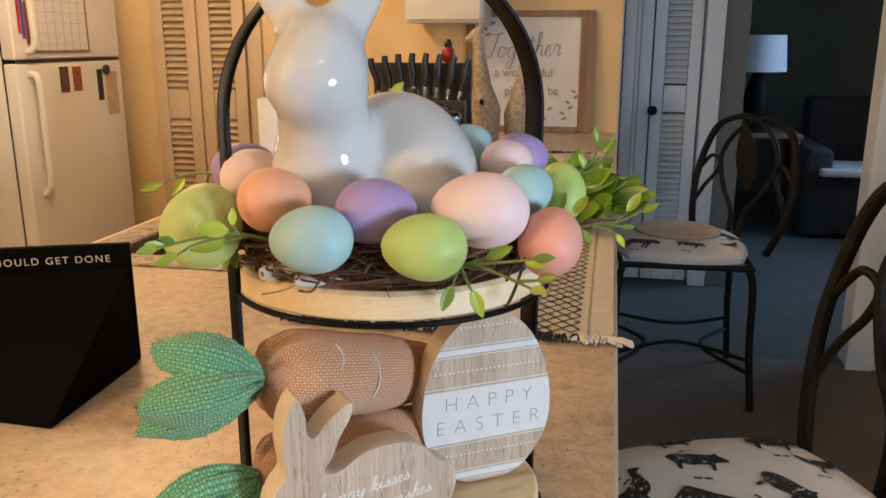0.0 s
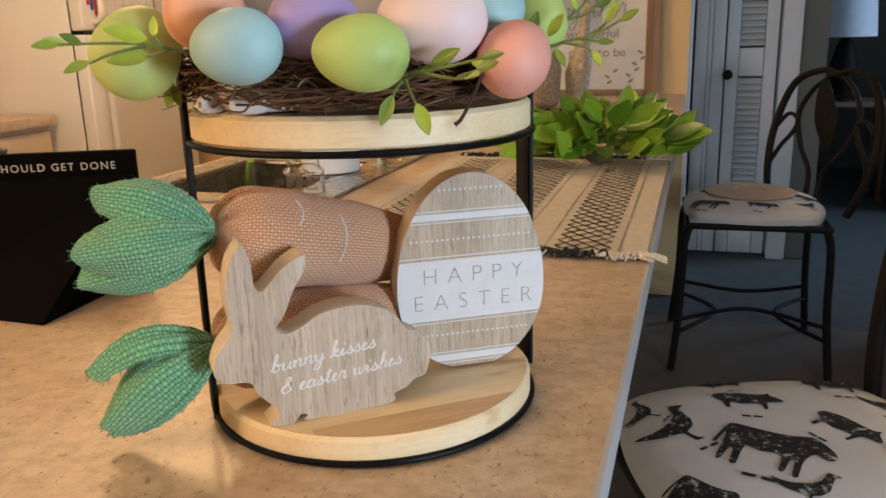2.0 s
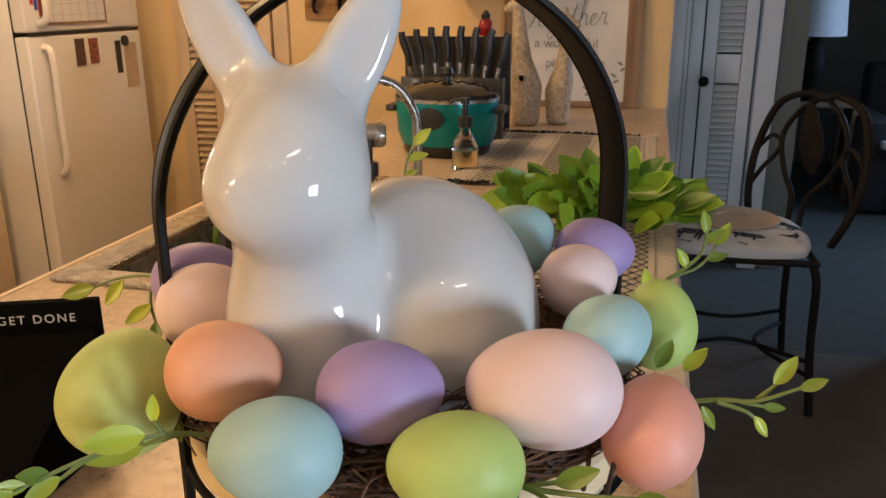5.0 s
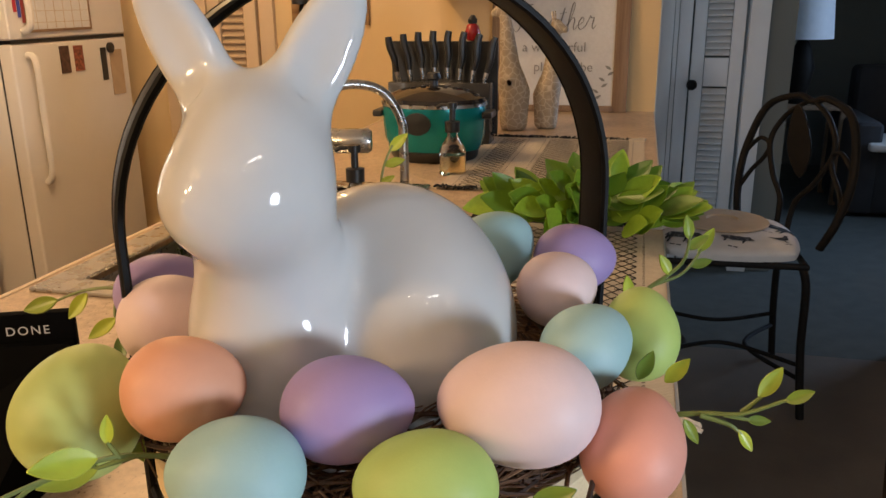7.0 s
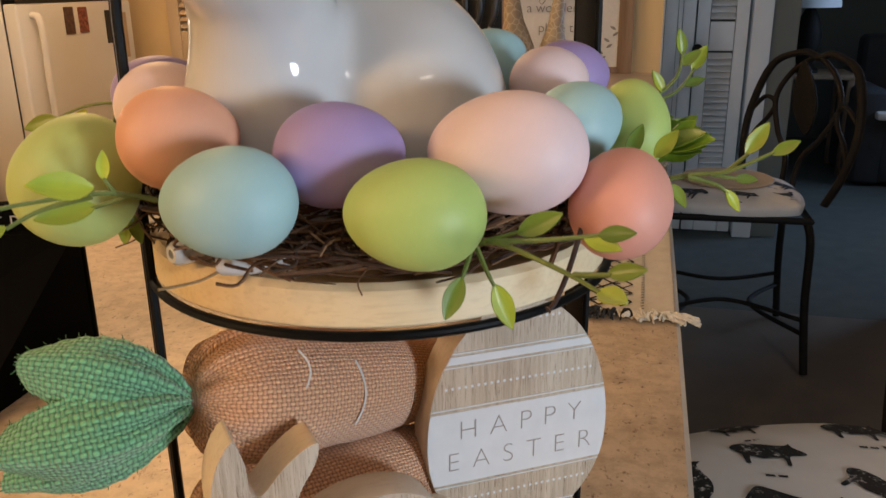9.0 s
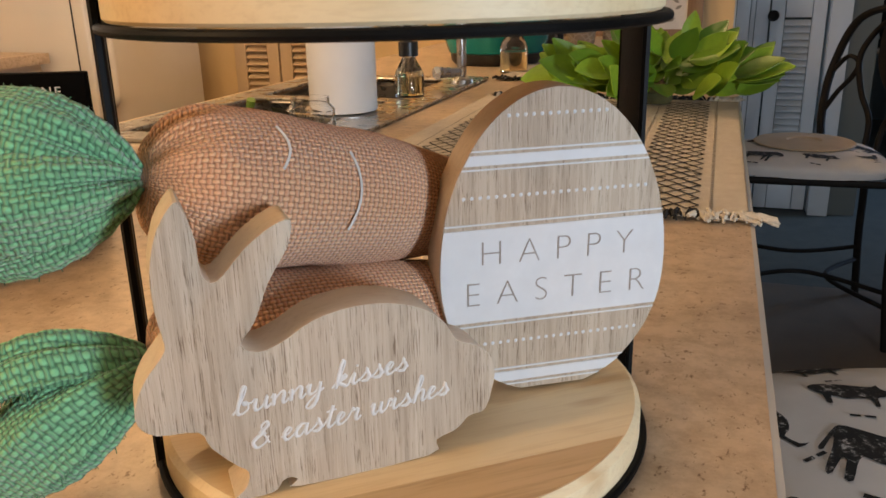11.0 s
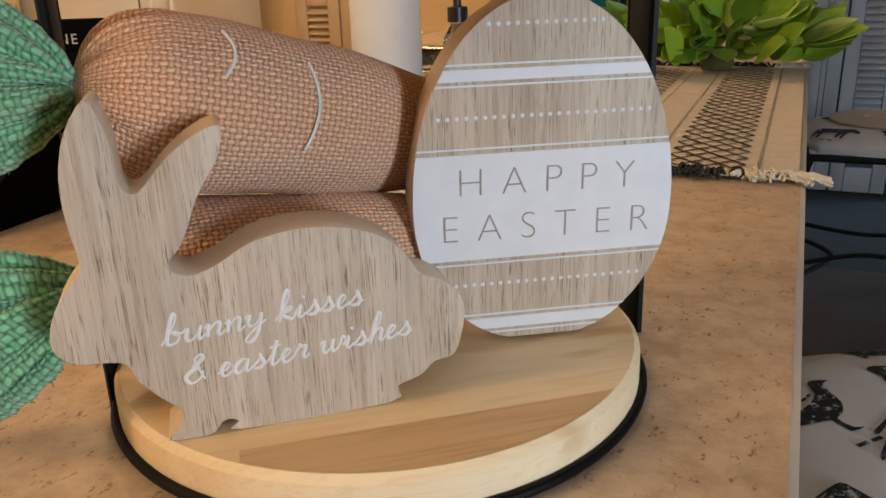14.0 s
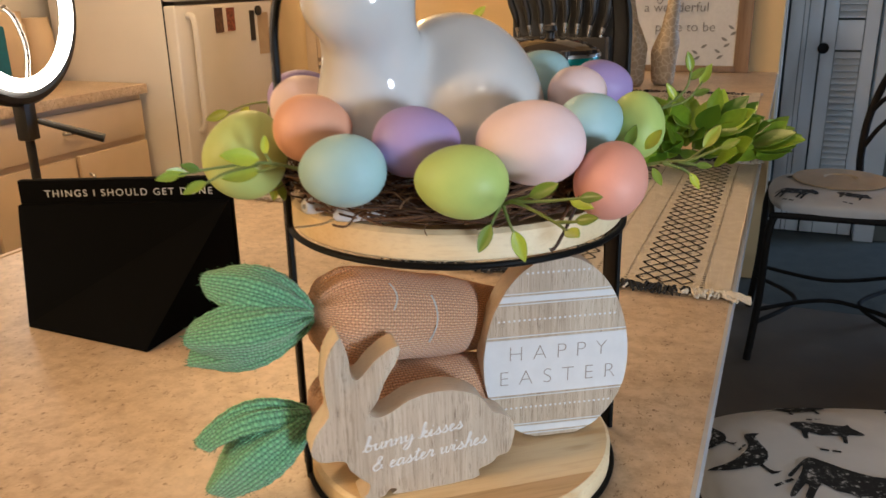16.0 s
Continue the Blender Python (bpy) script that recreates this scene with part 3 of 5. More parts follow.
def disc(z, thick, r, twist):
    me = lathe([(0.0, 0.0), (r * 0.5, 0.0), (r - 0.0015, 0.0), (r, 0.0015), (r, thick - 0.003), (r - 0.003, thick), (r * 0.5, thick), (0.0, thick)], 72)
    ob = part("wooden_disc", me, PINE, tray, "pale pine disc", pose(0, 0, z, 0, 0, twist), 40)
    # glued-up staves: one strip of darker wood laid flush
    xs = [(-0.083 + 0.166 * i / 16) for i in range(17)]
    out = [(x, -math.sqrt((r - 0.0035) ** 2 - x * x)) for x in xs] + [(x, -math.sqrt((r - 0.0035) ** 2 - 0.083 ** 2)) for x in xs[::-1]]
    bm = bmesh.new()
    bm.faces.new([bm.verts.new((x, y, thick + 0.0002)) for x, y in out[1:-1]])
    part("stave", bm, PINE_B, ob, "darker pine stave")
    return ob


disc(0.002, 0.020, TR - 0.001, 26)
disc(0.219, 0.021, TR - 0.001, 12)
for z, name in ((0.004, "lower_ring"), (0.2165, "upper_ring")):
    ring = [(TR * 1.004 * math.cos(2 * math.pi * i / 96), TR * 1.004 * math.sin(2 * math.pi * i / 96), z) for i in range(96)]
    part(name, tube(ring, 0.0024, 10, True), BLACK, tray)
TH = radians(26)
HOOP = Vector((0.0015, 0.010, 0))
across = Vector((math.cos(TH), math.sin(TH), 0))
side = Vector((-math.sin(TH), math.cos(TH), 0))
RB = TR + 0.007
ARCH0 = 0.347
hoop = [across * -RB + Vector((0, 0, 0.001 + ARCH0 * i / 6)) for i in range(7)]
hoop += [across * (-RB * math.cos(math.pi * i / 40)) + Vector((0, 0, ARCH0 + 0.128 * math.sin(math.pi * i / 40))) for i in range(1, 40)]
hoop += [across * RB + Vector((0, 0, 0.001 + ARCH0 * (6 - i) / 6)) for i in range(7)]
hoop = [p + HOOP for p in hoop]
handle = part("handle_hoop", tube(hoop, 0, flat=(0.025, 0.004, side)), BLACK, tray, "black flat-bar hoop forming posts and handle")
for s in (-1, 1):
    part("edge_bead", tube([p + side * (0.0115 * s) for p in hoop], 0.0024, 6), BLACK, handle)

# ---- white bunny figurine ----
BUN = Vector((-0.050, 0.610, COUNTER_Z + 0.2405))


def ell(g, c, r, turn=None):
    p = g - np.array(c)
    if turn is not None:
        p = p @ np.array(turn)
    r = np.array(r)
    k0, k1 = np.linalg.norm(p / r, axis=-1), np.linalg.norm(p / r ** 2, axis=-1)
    return k0 * (k0 - 1) / np.maximum(k1, 1e-9)


def smin(a, b, k):
    h = np.maximum(k - np.abs(a - b), 0) / k
    return np.minimum(a, b) - h * h * k / 4


def axes(d, n):
    """Columns: across, towards n, along d."""
    d = Vector(d).normalized()
    x = Vector(n).cross(d).normalized()
    return np.array(Matrix((x, d.cross(x), d)).transposed())


def rabbit(g):
    f = ell(g, (0.013, 0.018, 0.056), (0.0645, 0.050, 0.0730))             # back
    f = smin(f, ell(g, (0.032, -0.002, 0.054), (0.0445, 0.0440, 0.058)), 0.012)   # haunch
    f = smin(f, ell(g, (-0.036, -0.022, 0.058), (0.040, 0.036, 0.072)), 0.014)  # chest
    f = smin(f, ell(g, (-0.038, -0.032, 0.012), (0.036, 0.036, 0.020)), 0.02)   # paws
    f = smin(f, ell(g, (-0.034, -0.034, 0.120), (0.030, 0.028, 0.026)), 0.020)  # neck
    f = smin(f, ell(g, (-0.034, -0.042, 0.148), (0.0320, 0.034, 0.0370)), 0.012)  # head
    f = smin(f, ell(g, (-0.036, -0.050, 0.139), (0.0295, 0.0265, 0.0235)), 0.016)   # cheeks
    f = smin(f, ell(g, (-0.045, -0.062, 0.138), (0.018, 0.0155, 0.0145)), 0.018)   # muzzle
    f = smin(f, ell(g, (-0.049, -0.0755, 0.1400), (0.0045, 0.0035, 0.0035)), 0.007)   # nose
    for b, t, w, n in (((-0.038, -0.036, 0.152), (-0.0795, -0.025, 0.228), 0.0152, (-0.25, -1, 0)), ((-0.030, -0.036, 0.152), (0.0065, -0.020, 0.2215), 0.0155, (0.30, -1, 0))):
        b, t, n = Vector(b), Vector(t), Vector(n)
        d = t - b
        mid = b + d * 0.5
        ax = axes(d, n)
        ear = ell(g, mid + d * 0.06, (w, 0.0085, d.length * 0.48), ax)
        nn = Vector(ax[:, 1])
        ear = -smin(-ear, ell(g, mid + d * 0.10 + nn * (0.0122 if nn.dot(n) > 0 else -0.0122), (w * 0.70, 0.0066, d.length * 0.37), ax), 0.005)
        f = smin(f, ear, 0.016)
    return np.maximum(f, 0.001 - g[..., 2])


bv, bf = blob_mesh(rabbit, (-0.13, -0.11, -0.004), (0.10, 0.085, 0.25), 0.0018)
bm = bmesh.new()
vs = [bm.verts.new(v) for v in bv]
for q in bf:
    bm.faces.new([vs[i] for i in q])
for _ in range(3):
    bmesh.ops.smooth_vert(bm, verts=bm.verts, factor=0.5, use_axis_x=True, use_axis_y=True, use_axis_z=True)
tagged(part("bunny_figurine", bm, GLAZE, None, "glossy white ceramic bunny sitting in the nest", Matrix.Translation(BUN), 80), category="figurine")

# ---- nest of twigs ----
NEST = Vector((-0.042, 0.640, COUNTER_Z + 0.240))
nest = thing("nest", Matrix.Translation(NEST), "round nest wreath of thin brown twigs", "nest")
rng = random.Random(4)
bm = bmesh.new()
for k in range(720):
    a0 = rng.uniform(0, 2 * math.pi)
    span = rng.uniform(0.25, 1.15)
    r0 = rng.uniform(0.080, 0.119)
    z0 = rng.uniform(0.006, 0.037)
    dr, dz, ph = rng.uniform(-0.017, 0.017), rng.uniform(-0.013, 0.013), rng.uniform(0, 6)
    wob, thin = rng.uniform(0.001, 0.0045), rng.choice((0.00045, 0.00060, 0.0008, 0.0011))
    pts = []
    for i in range(9):
        t = i / 8
        a = a0 + span * t
        r = r0 + dr * (2 * t - 1) + wob * math.sin(6 * t + ph)
        pts.append((r * math.cos(a), r * math.sin(a), max(0.002 if r < 0.095 else 0.0055, z0 + dz * (2 * t - 1) + wob * math.sin(8 * t + 2 * ph))))
    tube(pts, [thin * (1.15 - 0.4 * i / 8) for i in range(9)], 5, bm=bm)
for k in range(170):   # broken ends and curls that stick out of the ring
    a = rng.uniform(math.pi * 0.80, math.pi * 2.20)
    p = Vector((0.109 * math.cos(a), 0.109 * math.sin(a), rng.uniform(0.011, 0.032)))
    d = Vector((math.cos(a + rng.uniform(-1.3, 1.3)), math.sin(a + rng.uniform(-1.3, 1.3)), rng.uniform(-0.7, 0.4))) * rng.uniform(0.008, 0.022)
    e = Vector((rng.uniform(-1, 1), rng.uniform(-1, 1), rng.uniform(-0.6, 0.6))) * 0.006
    q = p + d + e
    q.z = max(q.z, 0.0015)
    tube(catmull([p, p + d * 0.5 + Vector((0, 0, 0.003)), p + d * 0.9 - e * 0.4, q], 4), rng.choice((0.00035, 0.0005, 0.0008)), 5, bm=bm)
for k in range(26):    # wiry tendrils curling at the rim
    a = rng.uniform(math.pi * 0.95, math.pi * 2.05)
    c = Vector((0.114 * math.cos(a), 0.114 * math.sin(a), rng.uniform(0.012, 0.030)))
    rad, ph = rng.uniform(0.003, 0.006), rng.uniform(0, 6)
    tube([c + Vector((rad * math.cos(ph + q * 0.7), rad * 0.6 * math.sin(ph + q * 0.7), rad * math.sin(ph + q * 0.55) * 0.7)) * (1 - q / 22) for q in range(13)], 0.00030, 4, bm=bm)
tagged(part("twig_ring", bm, TWIG, nest, "tangled brown twigs", smooth=60), kind="stuff")
part("long_twig", tube(catmull([(-0.055, -0.100, 0.006), (-0.066, -0.110, 0.002), (-0.078, -0.126, 0.004)], 5), 0.0007, 5), plain("straw", (0.3, 0.19, 0.08), 0.7), nest, "pale stray straw")
for px, py, k, ln, a in ((-0.050, -0.0985, 0.80, 1.15, 14), (-0.0800, -0.0820, 0.80, 0.9, 50)):
    part("foot_bead", lathe([(0.0022 * k, -0.0075 * ln), (0.0028 * k, -0.0098 * ln), (0.0052 * k, -0.0098 * ln), (0.0068 * k, -0.0080 * ln), (0.0076 * k, -0.004 * ln), (0.0078 * k, 0.0), (0.0076 * k, 0.004 * ln), (0.0068 * k, 0.0080 * ln), (0.0050 * k, 0.0098 * ln), (0.0022 * k, 0.0096 * ln), (0.0018 * k, 0.004 * ln)], 20), GLAZE, nest, "small glossy white bead", pose(px, py, 0.0070, 0, 90, a))
part("thick_twig", tube(catmull([(0.098, -0.106, 0.024), (0.092, -0.118, 0.010), (0.086, -0.126, -0.001), (0.0828, -0.1284, -0.0037)], 5), [0.0012] * 15 + [0.0019], 6), TWIG, nest, "broken twig end hanging down")

# ---- eggs ----


def egg_mesh(length, dia):
    prof = []
    for i in range(25):
        t = math.pi * i / 24
        prof.append((dia / 2 * math.sin(t) * (1 + 0.10 * math.cos(t)), -length / 2 * math.cos(t)))
    return lathe(prof, 40)


EGGC = {"green": (0.50, 0.66, 0.19), "pale green": (0.54, 0.65, 0.21), "orange": (0.88, 0.43, 0.27), "blue": (0.40, 0.63, 0.65), "purple": (0.42, 0.31, 0.60),
        "pink": (0.92, 0.70, 0.69), "coral": (0.90, 0.41, 0.31)}
EGGM = {k: plain(k.replace(" ", "_") + "_egg_paint", shade(c, 0.87), 0.52, vary=0.06, scale=35, bump=0.08, grain=420) for k, c in EGGC.items()}
EGGS = (  # colour, centre, length, diameter, turn of the long axis, its rise, and where it lies
    ("pale green", (-0.1697, 0.5600, 1.1925), 0.062, 0.056, 60, 55, "resting against the post"),
    ("orange", (-0.1135, 0.540, 1.2145), 0.0505, 0.0435, 12, 0, "beside the bunny's chest"),
    ("blue", (-0.0848, 0.507, 1.1950), 0.055, 0.044, 172, -4, "at the nest's rim"),
    ("purple", (-0.045, 0.535, 1.208), 0.055, 0.044, 5, 3, "tucked before the bunny"),
    ("green", (-0.012, 0.507, 1.190), 0.056, 0.044, 185, 4, "at the nest's rim"),
    ("pink", (0.025, 0.542, 1.207), 0.068, 0.052, 176, 0, "larger than the rest"),
    ("coral", (0.075, 0.549, 1.184), 0.054, 0.0445, 70, 30, "leaning at the rim"),
    ("blue", (0.060, 0.592, 1.211), 0.046, 0.040, 30, 20, "beside the bunny's tail"),
    ("green", (0.0905, 0.620, 1.2055), 0.048, 0.040, 80, 60, "outside the nest's edge"),
    ("pink", (0.050, 0.633, 1.225), 0.042, 0.0385, 20, 10, "small one behind the tail"),
    ("purple", (0.066, 0.690, 1.223), 0.048, 0.040, 0, 0, "behind the tail"),
    ("blue", (0.018, 0.690, 1.228), 0.054, 0.044, 30, 25, "behind the bunny's back"),
    ("purple", (-0.157, 0.640, 1.221), 0.052, 0.040, 20, 5, "behind the post"),
    ("pink", (-0.142, 0.605, 1.219), 0.050, 0.044, 30, 10, "by the bunny's far side"),
)
for c, at, ln, di, yaw, rise, where in EGGS:
    m = Matrix.Translation(at) @ Matrix.Rotation(radians(yaw), 4, "Z") @ Matrix.Rotation(radians(90 - rise), 4, "Y")
    tagged(part("easter_egg", egg_mesh(ln, di), EGGM[c], None, f"matt {c} painted egg {where}", m, 80), category="egg", group="eggs in the nest")

# ---- sprigs ----


def leaf_bm(length, width, cup=0.25, curl=0.2, thick=0.0006):
    def place(u, v):
        s = 2 * v - 1
        w = width / 2 * (math.sin(math.pi * min(1, u * 0.97 + 0.02)) ** 0.75) * (1.15 - 0.35 * u)
        return (length * u, s * w, cup * abs(s) * w * 1.2 + curl * length * u * u)
    return sheet(place, 8, 4, thick)


def leaf_at(mesh, name, parent, base, tip_dir, up=(0, 0, 1), size=1.0, material=None):
    x = Vector(tip_dir).normalized()
    y = Vector(up).cross(x)
    y = y.normalized() if y.length > 1e-3 else Vector((0, 1, 0))
    z = x.cross(y)
    m = Matrix((x, y, z)).transposed().to_4x4()
    m.translation = base
    ob = new(name, mesh)
    ob.parent, ob.matrix_basis = parent, m @ Matrix.Scale(size, 4)
    return ob


def stock(bm, material):
    """A mesh to be shared by many parts."""
    finish(bm, 60)
    me = bpy.data.meshes.new("leaf")
    bm.to_mesh(me)
    bm.free()
    me.materials.append(material)
    return me


SLEAF = stock(leaf_bm(0.0165, 0.0076, 0.3, 0.12), SPRIG)


def sprig(stems, leaves, where):
    """stems: bent lines of world points; leaves: (point, direction, size)."""
    o = Vector(stems[0][0])
    s = thing("leaf_sprig", Matrix.Translation(o), f"plastic green leaf sprig {where}", "sprig", "sprigs in the nest")
    for line in stems:
        pts = catmull([Vector(p) - o for p in line], 6)
        part("stem", tube(pts, [0.0013 - 0.0006 * i / len(pts) for i in range(len(pts))], 6), STEM, s)
    for p, d, k in leaves:
        leaf_at(SLEAF, "leaf", s, Vector(p) - o, d, (0.1, -0.85, 0.5), k)


def pointed(*pairs):
    """Leaves given by stalk end and tip."""
    out = []
    for a, b in pairs:
        d = Vector(b) - Vector(a)
        out.append((a, d, d.length / 0.020))
    return out


sprig([[(-0.112, 0.530, 1.188), (-0.135, 0.515, 1.197), (-0.155, 0.493, 1.199), (-0.171, 0.470, 1.199)], [(-0.133, 0.516, 1.196), (-0.137, 0.516, 1.203)],
       [(-0.140, 0.510, 1.197), (-0.158, 0.504, 1.193), (-0.168, 0.495, 1.188)], [(-0.128, 0.520, 1.195), (-0.145, 0.517, 1.190)]],
      pointed(((-0.137, 0.516, 1.202), (-0.137, 0.520, 1.216)), ((-0.138, 0.508, 1.201), (-0.160, 0.487, 1.206)), ((-0.171, 0.470, 1.199), (-0.182, 0.457, 1.197)), ((-0.164, 0.482, 1.199), (-0.173, 0.470, 1.205)),
              ((-0.168, 0.474, 1.199), (-0.180, 0.466, 1.202)), ((-0.168, 0.495, 1.189), (-0.181, 0.484, 1.181)), ((-0.143, 0.518, 1.191), (-0.168, 0.506, 1.186))), "beside the pale green egg")
sprig([[(0.008, 0.522, 1.172), (0.020, 0.508, 1.178), (0.042, 0.482, 1.176), (0.052, 0.455, 1.178)], [(0.010, 0.516, 1.174), (0.008, 0.506, 1.170), (0.006, 0.502, 1.165)],
       [(0.012, 0.514, 1.174), (0.016, 0.508, 1.166), (0.019, 0.507, 1.160)], [(0.018, 0.510, 1.178), (0.040, 0.500, 1.182), (0.058, 0.493, 1.186)], [(0.015, 0.513, 1.177), (0.030, 0.508, 1.183)], [(0.046, 0.474, 1.177), (0.057, 0.463, 1.181)]],
      pointed(((0.028, 0.508, 1.182), (0.049, 0.506, 1.192)), ((0.006, 0.502, 1.166), (-0.002, 0.499, 1.146)), ((0.019, 0.507, 1.161), (0.027, 0.506, 1.139)), ((0.057, 0.493, 1.186), (0.073, 0.487, 1.188)), ((0.052, 0.495, 1.184), (0.068, 0.488, 1.180)),
              ((0.056, 0.464, 1.181), (0.071, 0.457, 1.185)), ((0.052, 0.456, 1.178), (0.061, 0.438, 1.178))), "drooping over the disc's edge")
sprig([[(0.092, 0.568, 1.188), (0.108, 0.561, 1.193), (0.122, 0.555, 1.196), (0.139, 0.551, 1.205)], [(0.106, 0.561, 1.192), (0.118, 0.558, 1.189), (0.123, 0.557, 1.185)], [(0.115, 0.558, 1.194), (0.126, 0.557, 1.192)], [(0.122, 0.556, 1.196), (0.130, 0.557, 1.203)]],
      pointed(((0.138, 0.551, 1.204), (0.151, 0.549, 1.211)), ((0.129, 0.557, 1.203), (0.140, 0.560, 1.219)), ((0.122, 0.557, 1.187), (0.129, 0.557, 1.175)), ((0.125, 0.557, 1.192), (0.137, 0.557, 1.191)), ((0.084, 0.588, 1.196), (0.091, 0.587, 1.215)),
              ((0.100, 0.564, 1.188), (0.107, 0.562, 1.175)), ((0.096, 0.585, 1.196), (0.108, 0.583, 1.212))), "reaching out past the coral egg")
sprig([[(-0.160, 0.660, 1.195), (-0.190, 0.667, 1.211), (-0.215, 0.671, 1.210), (-0.238, 0.674, 1.201)], [(-0.195, 0.668, 1.211), (-0.196, 0.662, 1.198), (-0.190, 0.655, 1.182)]],
      pointed(((-0.234, 0.673, 1.203), (-0.258, 0.675, 1.194)), ((-0.215, 0.671, 1.208), (-0.228, 0.670, 1.190)), ((-0.195, 0.660, 1.197), (-0.212, 0.655, 1.184)), ((-0.192, 0.656, 1.188), (-0.190, 0.650, 1.170)), ((-0.180, 0.663, 1.206), (-0.178, 0.655, 1.190))), "behind the pale green egg")
sprig([[(0.085, 0.680, 1.190), (0.110, 0.690, 1.205), (0.130, 0.695, 1.212), (0.142, 0.700, 1.226)], [(0.110, 0.690, 1.205), (0.128, 0.690, 1.220), (0.132, 0.692, 1.236)]],
      pointed(((0.140, 0.700, 1.224), (0.149, 0.700, 1.242)), ((0.132, 0.692, 1.234), (0.127, 0.692, 1.252)), ((0.131, 0.692, 1.228), (0.145, 0.692, 1.238)), ((0.122, 0.690, 1.213), (0.112, 0.690, 1.228)), ((0.135, 0.697, 1.216), (0.150, 0.697, 1.220)), ((0.098, 0.685, 1.200), (0.094, 0.685, 1.218))), "behind the small eggs")
sprig([[(-0.058, 0.775, 1.185), (-0.058, 0.786, 1.225), (-0.055, 0.792, 1.255), (-0.048, 0.794, 1.272)]],
      pointed(((-0.050, 0.794, 1.268), (-0.034, 0.794, 1.282)), ((-0.054, 0.793, 1.258), (-0.036, 0.793, 1.262)), ((-0.057, 0.790, 1.245), (-0.044, 0.790, 1.252))), "rising behind the bunny's back")
sprig([[(-0.150, 0.565, 1.172), (-0.158, 0.580, 1.168), (-0.162, 0.585, 1.164)]], pointed(((-0.160, 0.584, 1.172), (-0.163, 0.584, 1.150)), ((-0.157, 0.582, 1.170), (-0.152, 0.580, 1.152))), "hanging under the pale green egg")

# ---- burlap carrots ----


def carrot(at, d, length, r, leaves, stitches, where):
    """A stuffed cone of burlap, gathered at its thick end, with sewn leaves."""
    z = Vector(d).normalized()
    at, length = Vector(at) - z * 0.008, length + 0.008
    x = Vector((0, 0, 1)).cross(z).normalized()
    m = Matrix((x, z.cross(x), z)).transposed().to_4x4()
    m.translation = at
    c = thing("fabric_carrot", m, f"apricot burlap carrot with green leaves {where}", "decoration", "burlap carrots")
    prof = [(0.0045, -0.004), (0.005, 0.0)] + [(0.005 + (r - 0.005) * math.sin(math.pi / 2 * q / 9) ** 1.0, 0.038 * (1 - math.cos(math.pi / 2 * q / 9))) for q in range(1, 10)]
    prof += [(r * (1 - 0.38 * t * t) + 0.0006 * math.sin(14 * t), 0.038 + (length - 0.038) * t) for t in [i / 12 for i in range(1, 13)]] + [(r * 0.35, length + 0.010), (0.0, length + 0.012)]
    bm = lathe(prof, 56)
    for v in bm.verts:   # gathers at the neck and a soft, hand-stuffed outline
        a = math.atan2(v.co.y, v.co.x)
        k = max(0.0, 1 - v.co.z / 0.034) if v.co.z > 0.002 else 0
        f = 1 + 0.13 * k * math.sin(10 * a + 1) + 0.06 * k * math.sin(23 * a) + 0.03 * math.sin(2 * a + 30 * v.co.z) + 0.02 * noise.noise(v.co * 60)
        v.co.x *= f
        v.co.y *= f
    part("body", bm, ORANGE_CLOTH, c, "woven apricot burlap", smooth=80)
    inv = m.inverted()
    for a0, a1, t in stitches:
        rr = r * (1 - 0.38 * ((t - 0.032) / (length - 0.032)) ** 2) * 1.035
        pts = [(rr * math.cos(radians(a0 + (a1 - a0) * i / 8)), rr * math.sin(radians(a0 + (a1 - a0) * i / 8)), t + 0.004 * math.sin(math.pi * i / 8)) for i in range(9)]
        part("stitch", tube(pts, 0.0007, 5), THREAD, c, "white sewn stitch")
    for k, (tip, w, face, fold, lift) in enumerate(leaves):
        o, tp = Vector((0, 0, 0.0)), inv @ Vector(tip)
        L = (tp - o).length
        ax = (tp - o).normalized()
        n = (inv.to_3x3() @ Vector(face)).normalized()
        sd = ax.cross(n).normalized()
        n = sd.cross(ax)
        o = n * lift

        def place(u, v, L=L, ax=ax, sd=sd, n=n, w=w, fold=fold, k=k, o=o):
            s = 2 * v - 1
            wd = w / 2 * max(0.14, math.sin(math.pi * (0.03 + 0.84 * u ** 0.85)) ** 0.75) + 0.0005 * math.sin(50 * u + 3 * s)
            tip = -0.10 * L * abs(s) ** 1.6 * u ** 3
            pleat = 0.0040 * math.sin(9 * s + 2 * k) * (1 - u) ** 1.2 + 0.0016 * math.sin(4 * s + k) * u
            return o + ax * (L * u + tip) + sd * (wd * s) + n * (fold * wd * (1 - abs(s) ** 1.7) + pleat + 0.010 * math.sin(math.pi * u) + 0.004 * math.sin(3 * u + k) * u)
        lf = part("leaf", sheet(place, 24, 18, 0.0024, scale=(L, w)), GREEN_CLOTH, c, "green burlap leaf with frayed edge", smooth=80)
        fr_, rr_ = bmesh.new(), random.Random(k + int(1000 * at[2]))
        for q in range(90):
            u, v = rr_.uniform(0.25, 1), rr_.choice((0, 1))
            if q % 3 == 0:
                u, v = 1, rr_.random()
            p = Vector(place(u, v))
            dirn = (p - Vector(place(max(0, u - 0.15), 0.5))).normalized() + Vector((rr_.uniform(-1, 1), rr_.uniform(-1, 1), rr_.uniform(-1, 1))) * 0.8
            tube([p - dirn * 0.0006, p + dirn * 0.0010, p + dirn * rr_.uniform(0.0014, 0.0030) + Vector((0, 0, rr_.uniform(-0.0006, 0.0006)))], 0.00022, 4, bm=fr_)
        tagged(part("frayed_edge", fr_, GREEN_CLOTH, lf, "loose jute threads"), kind="stuff")
    return c


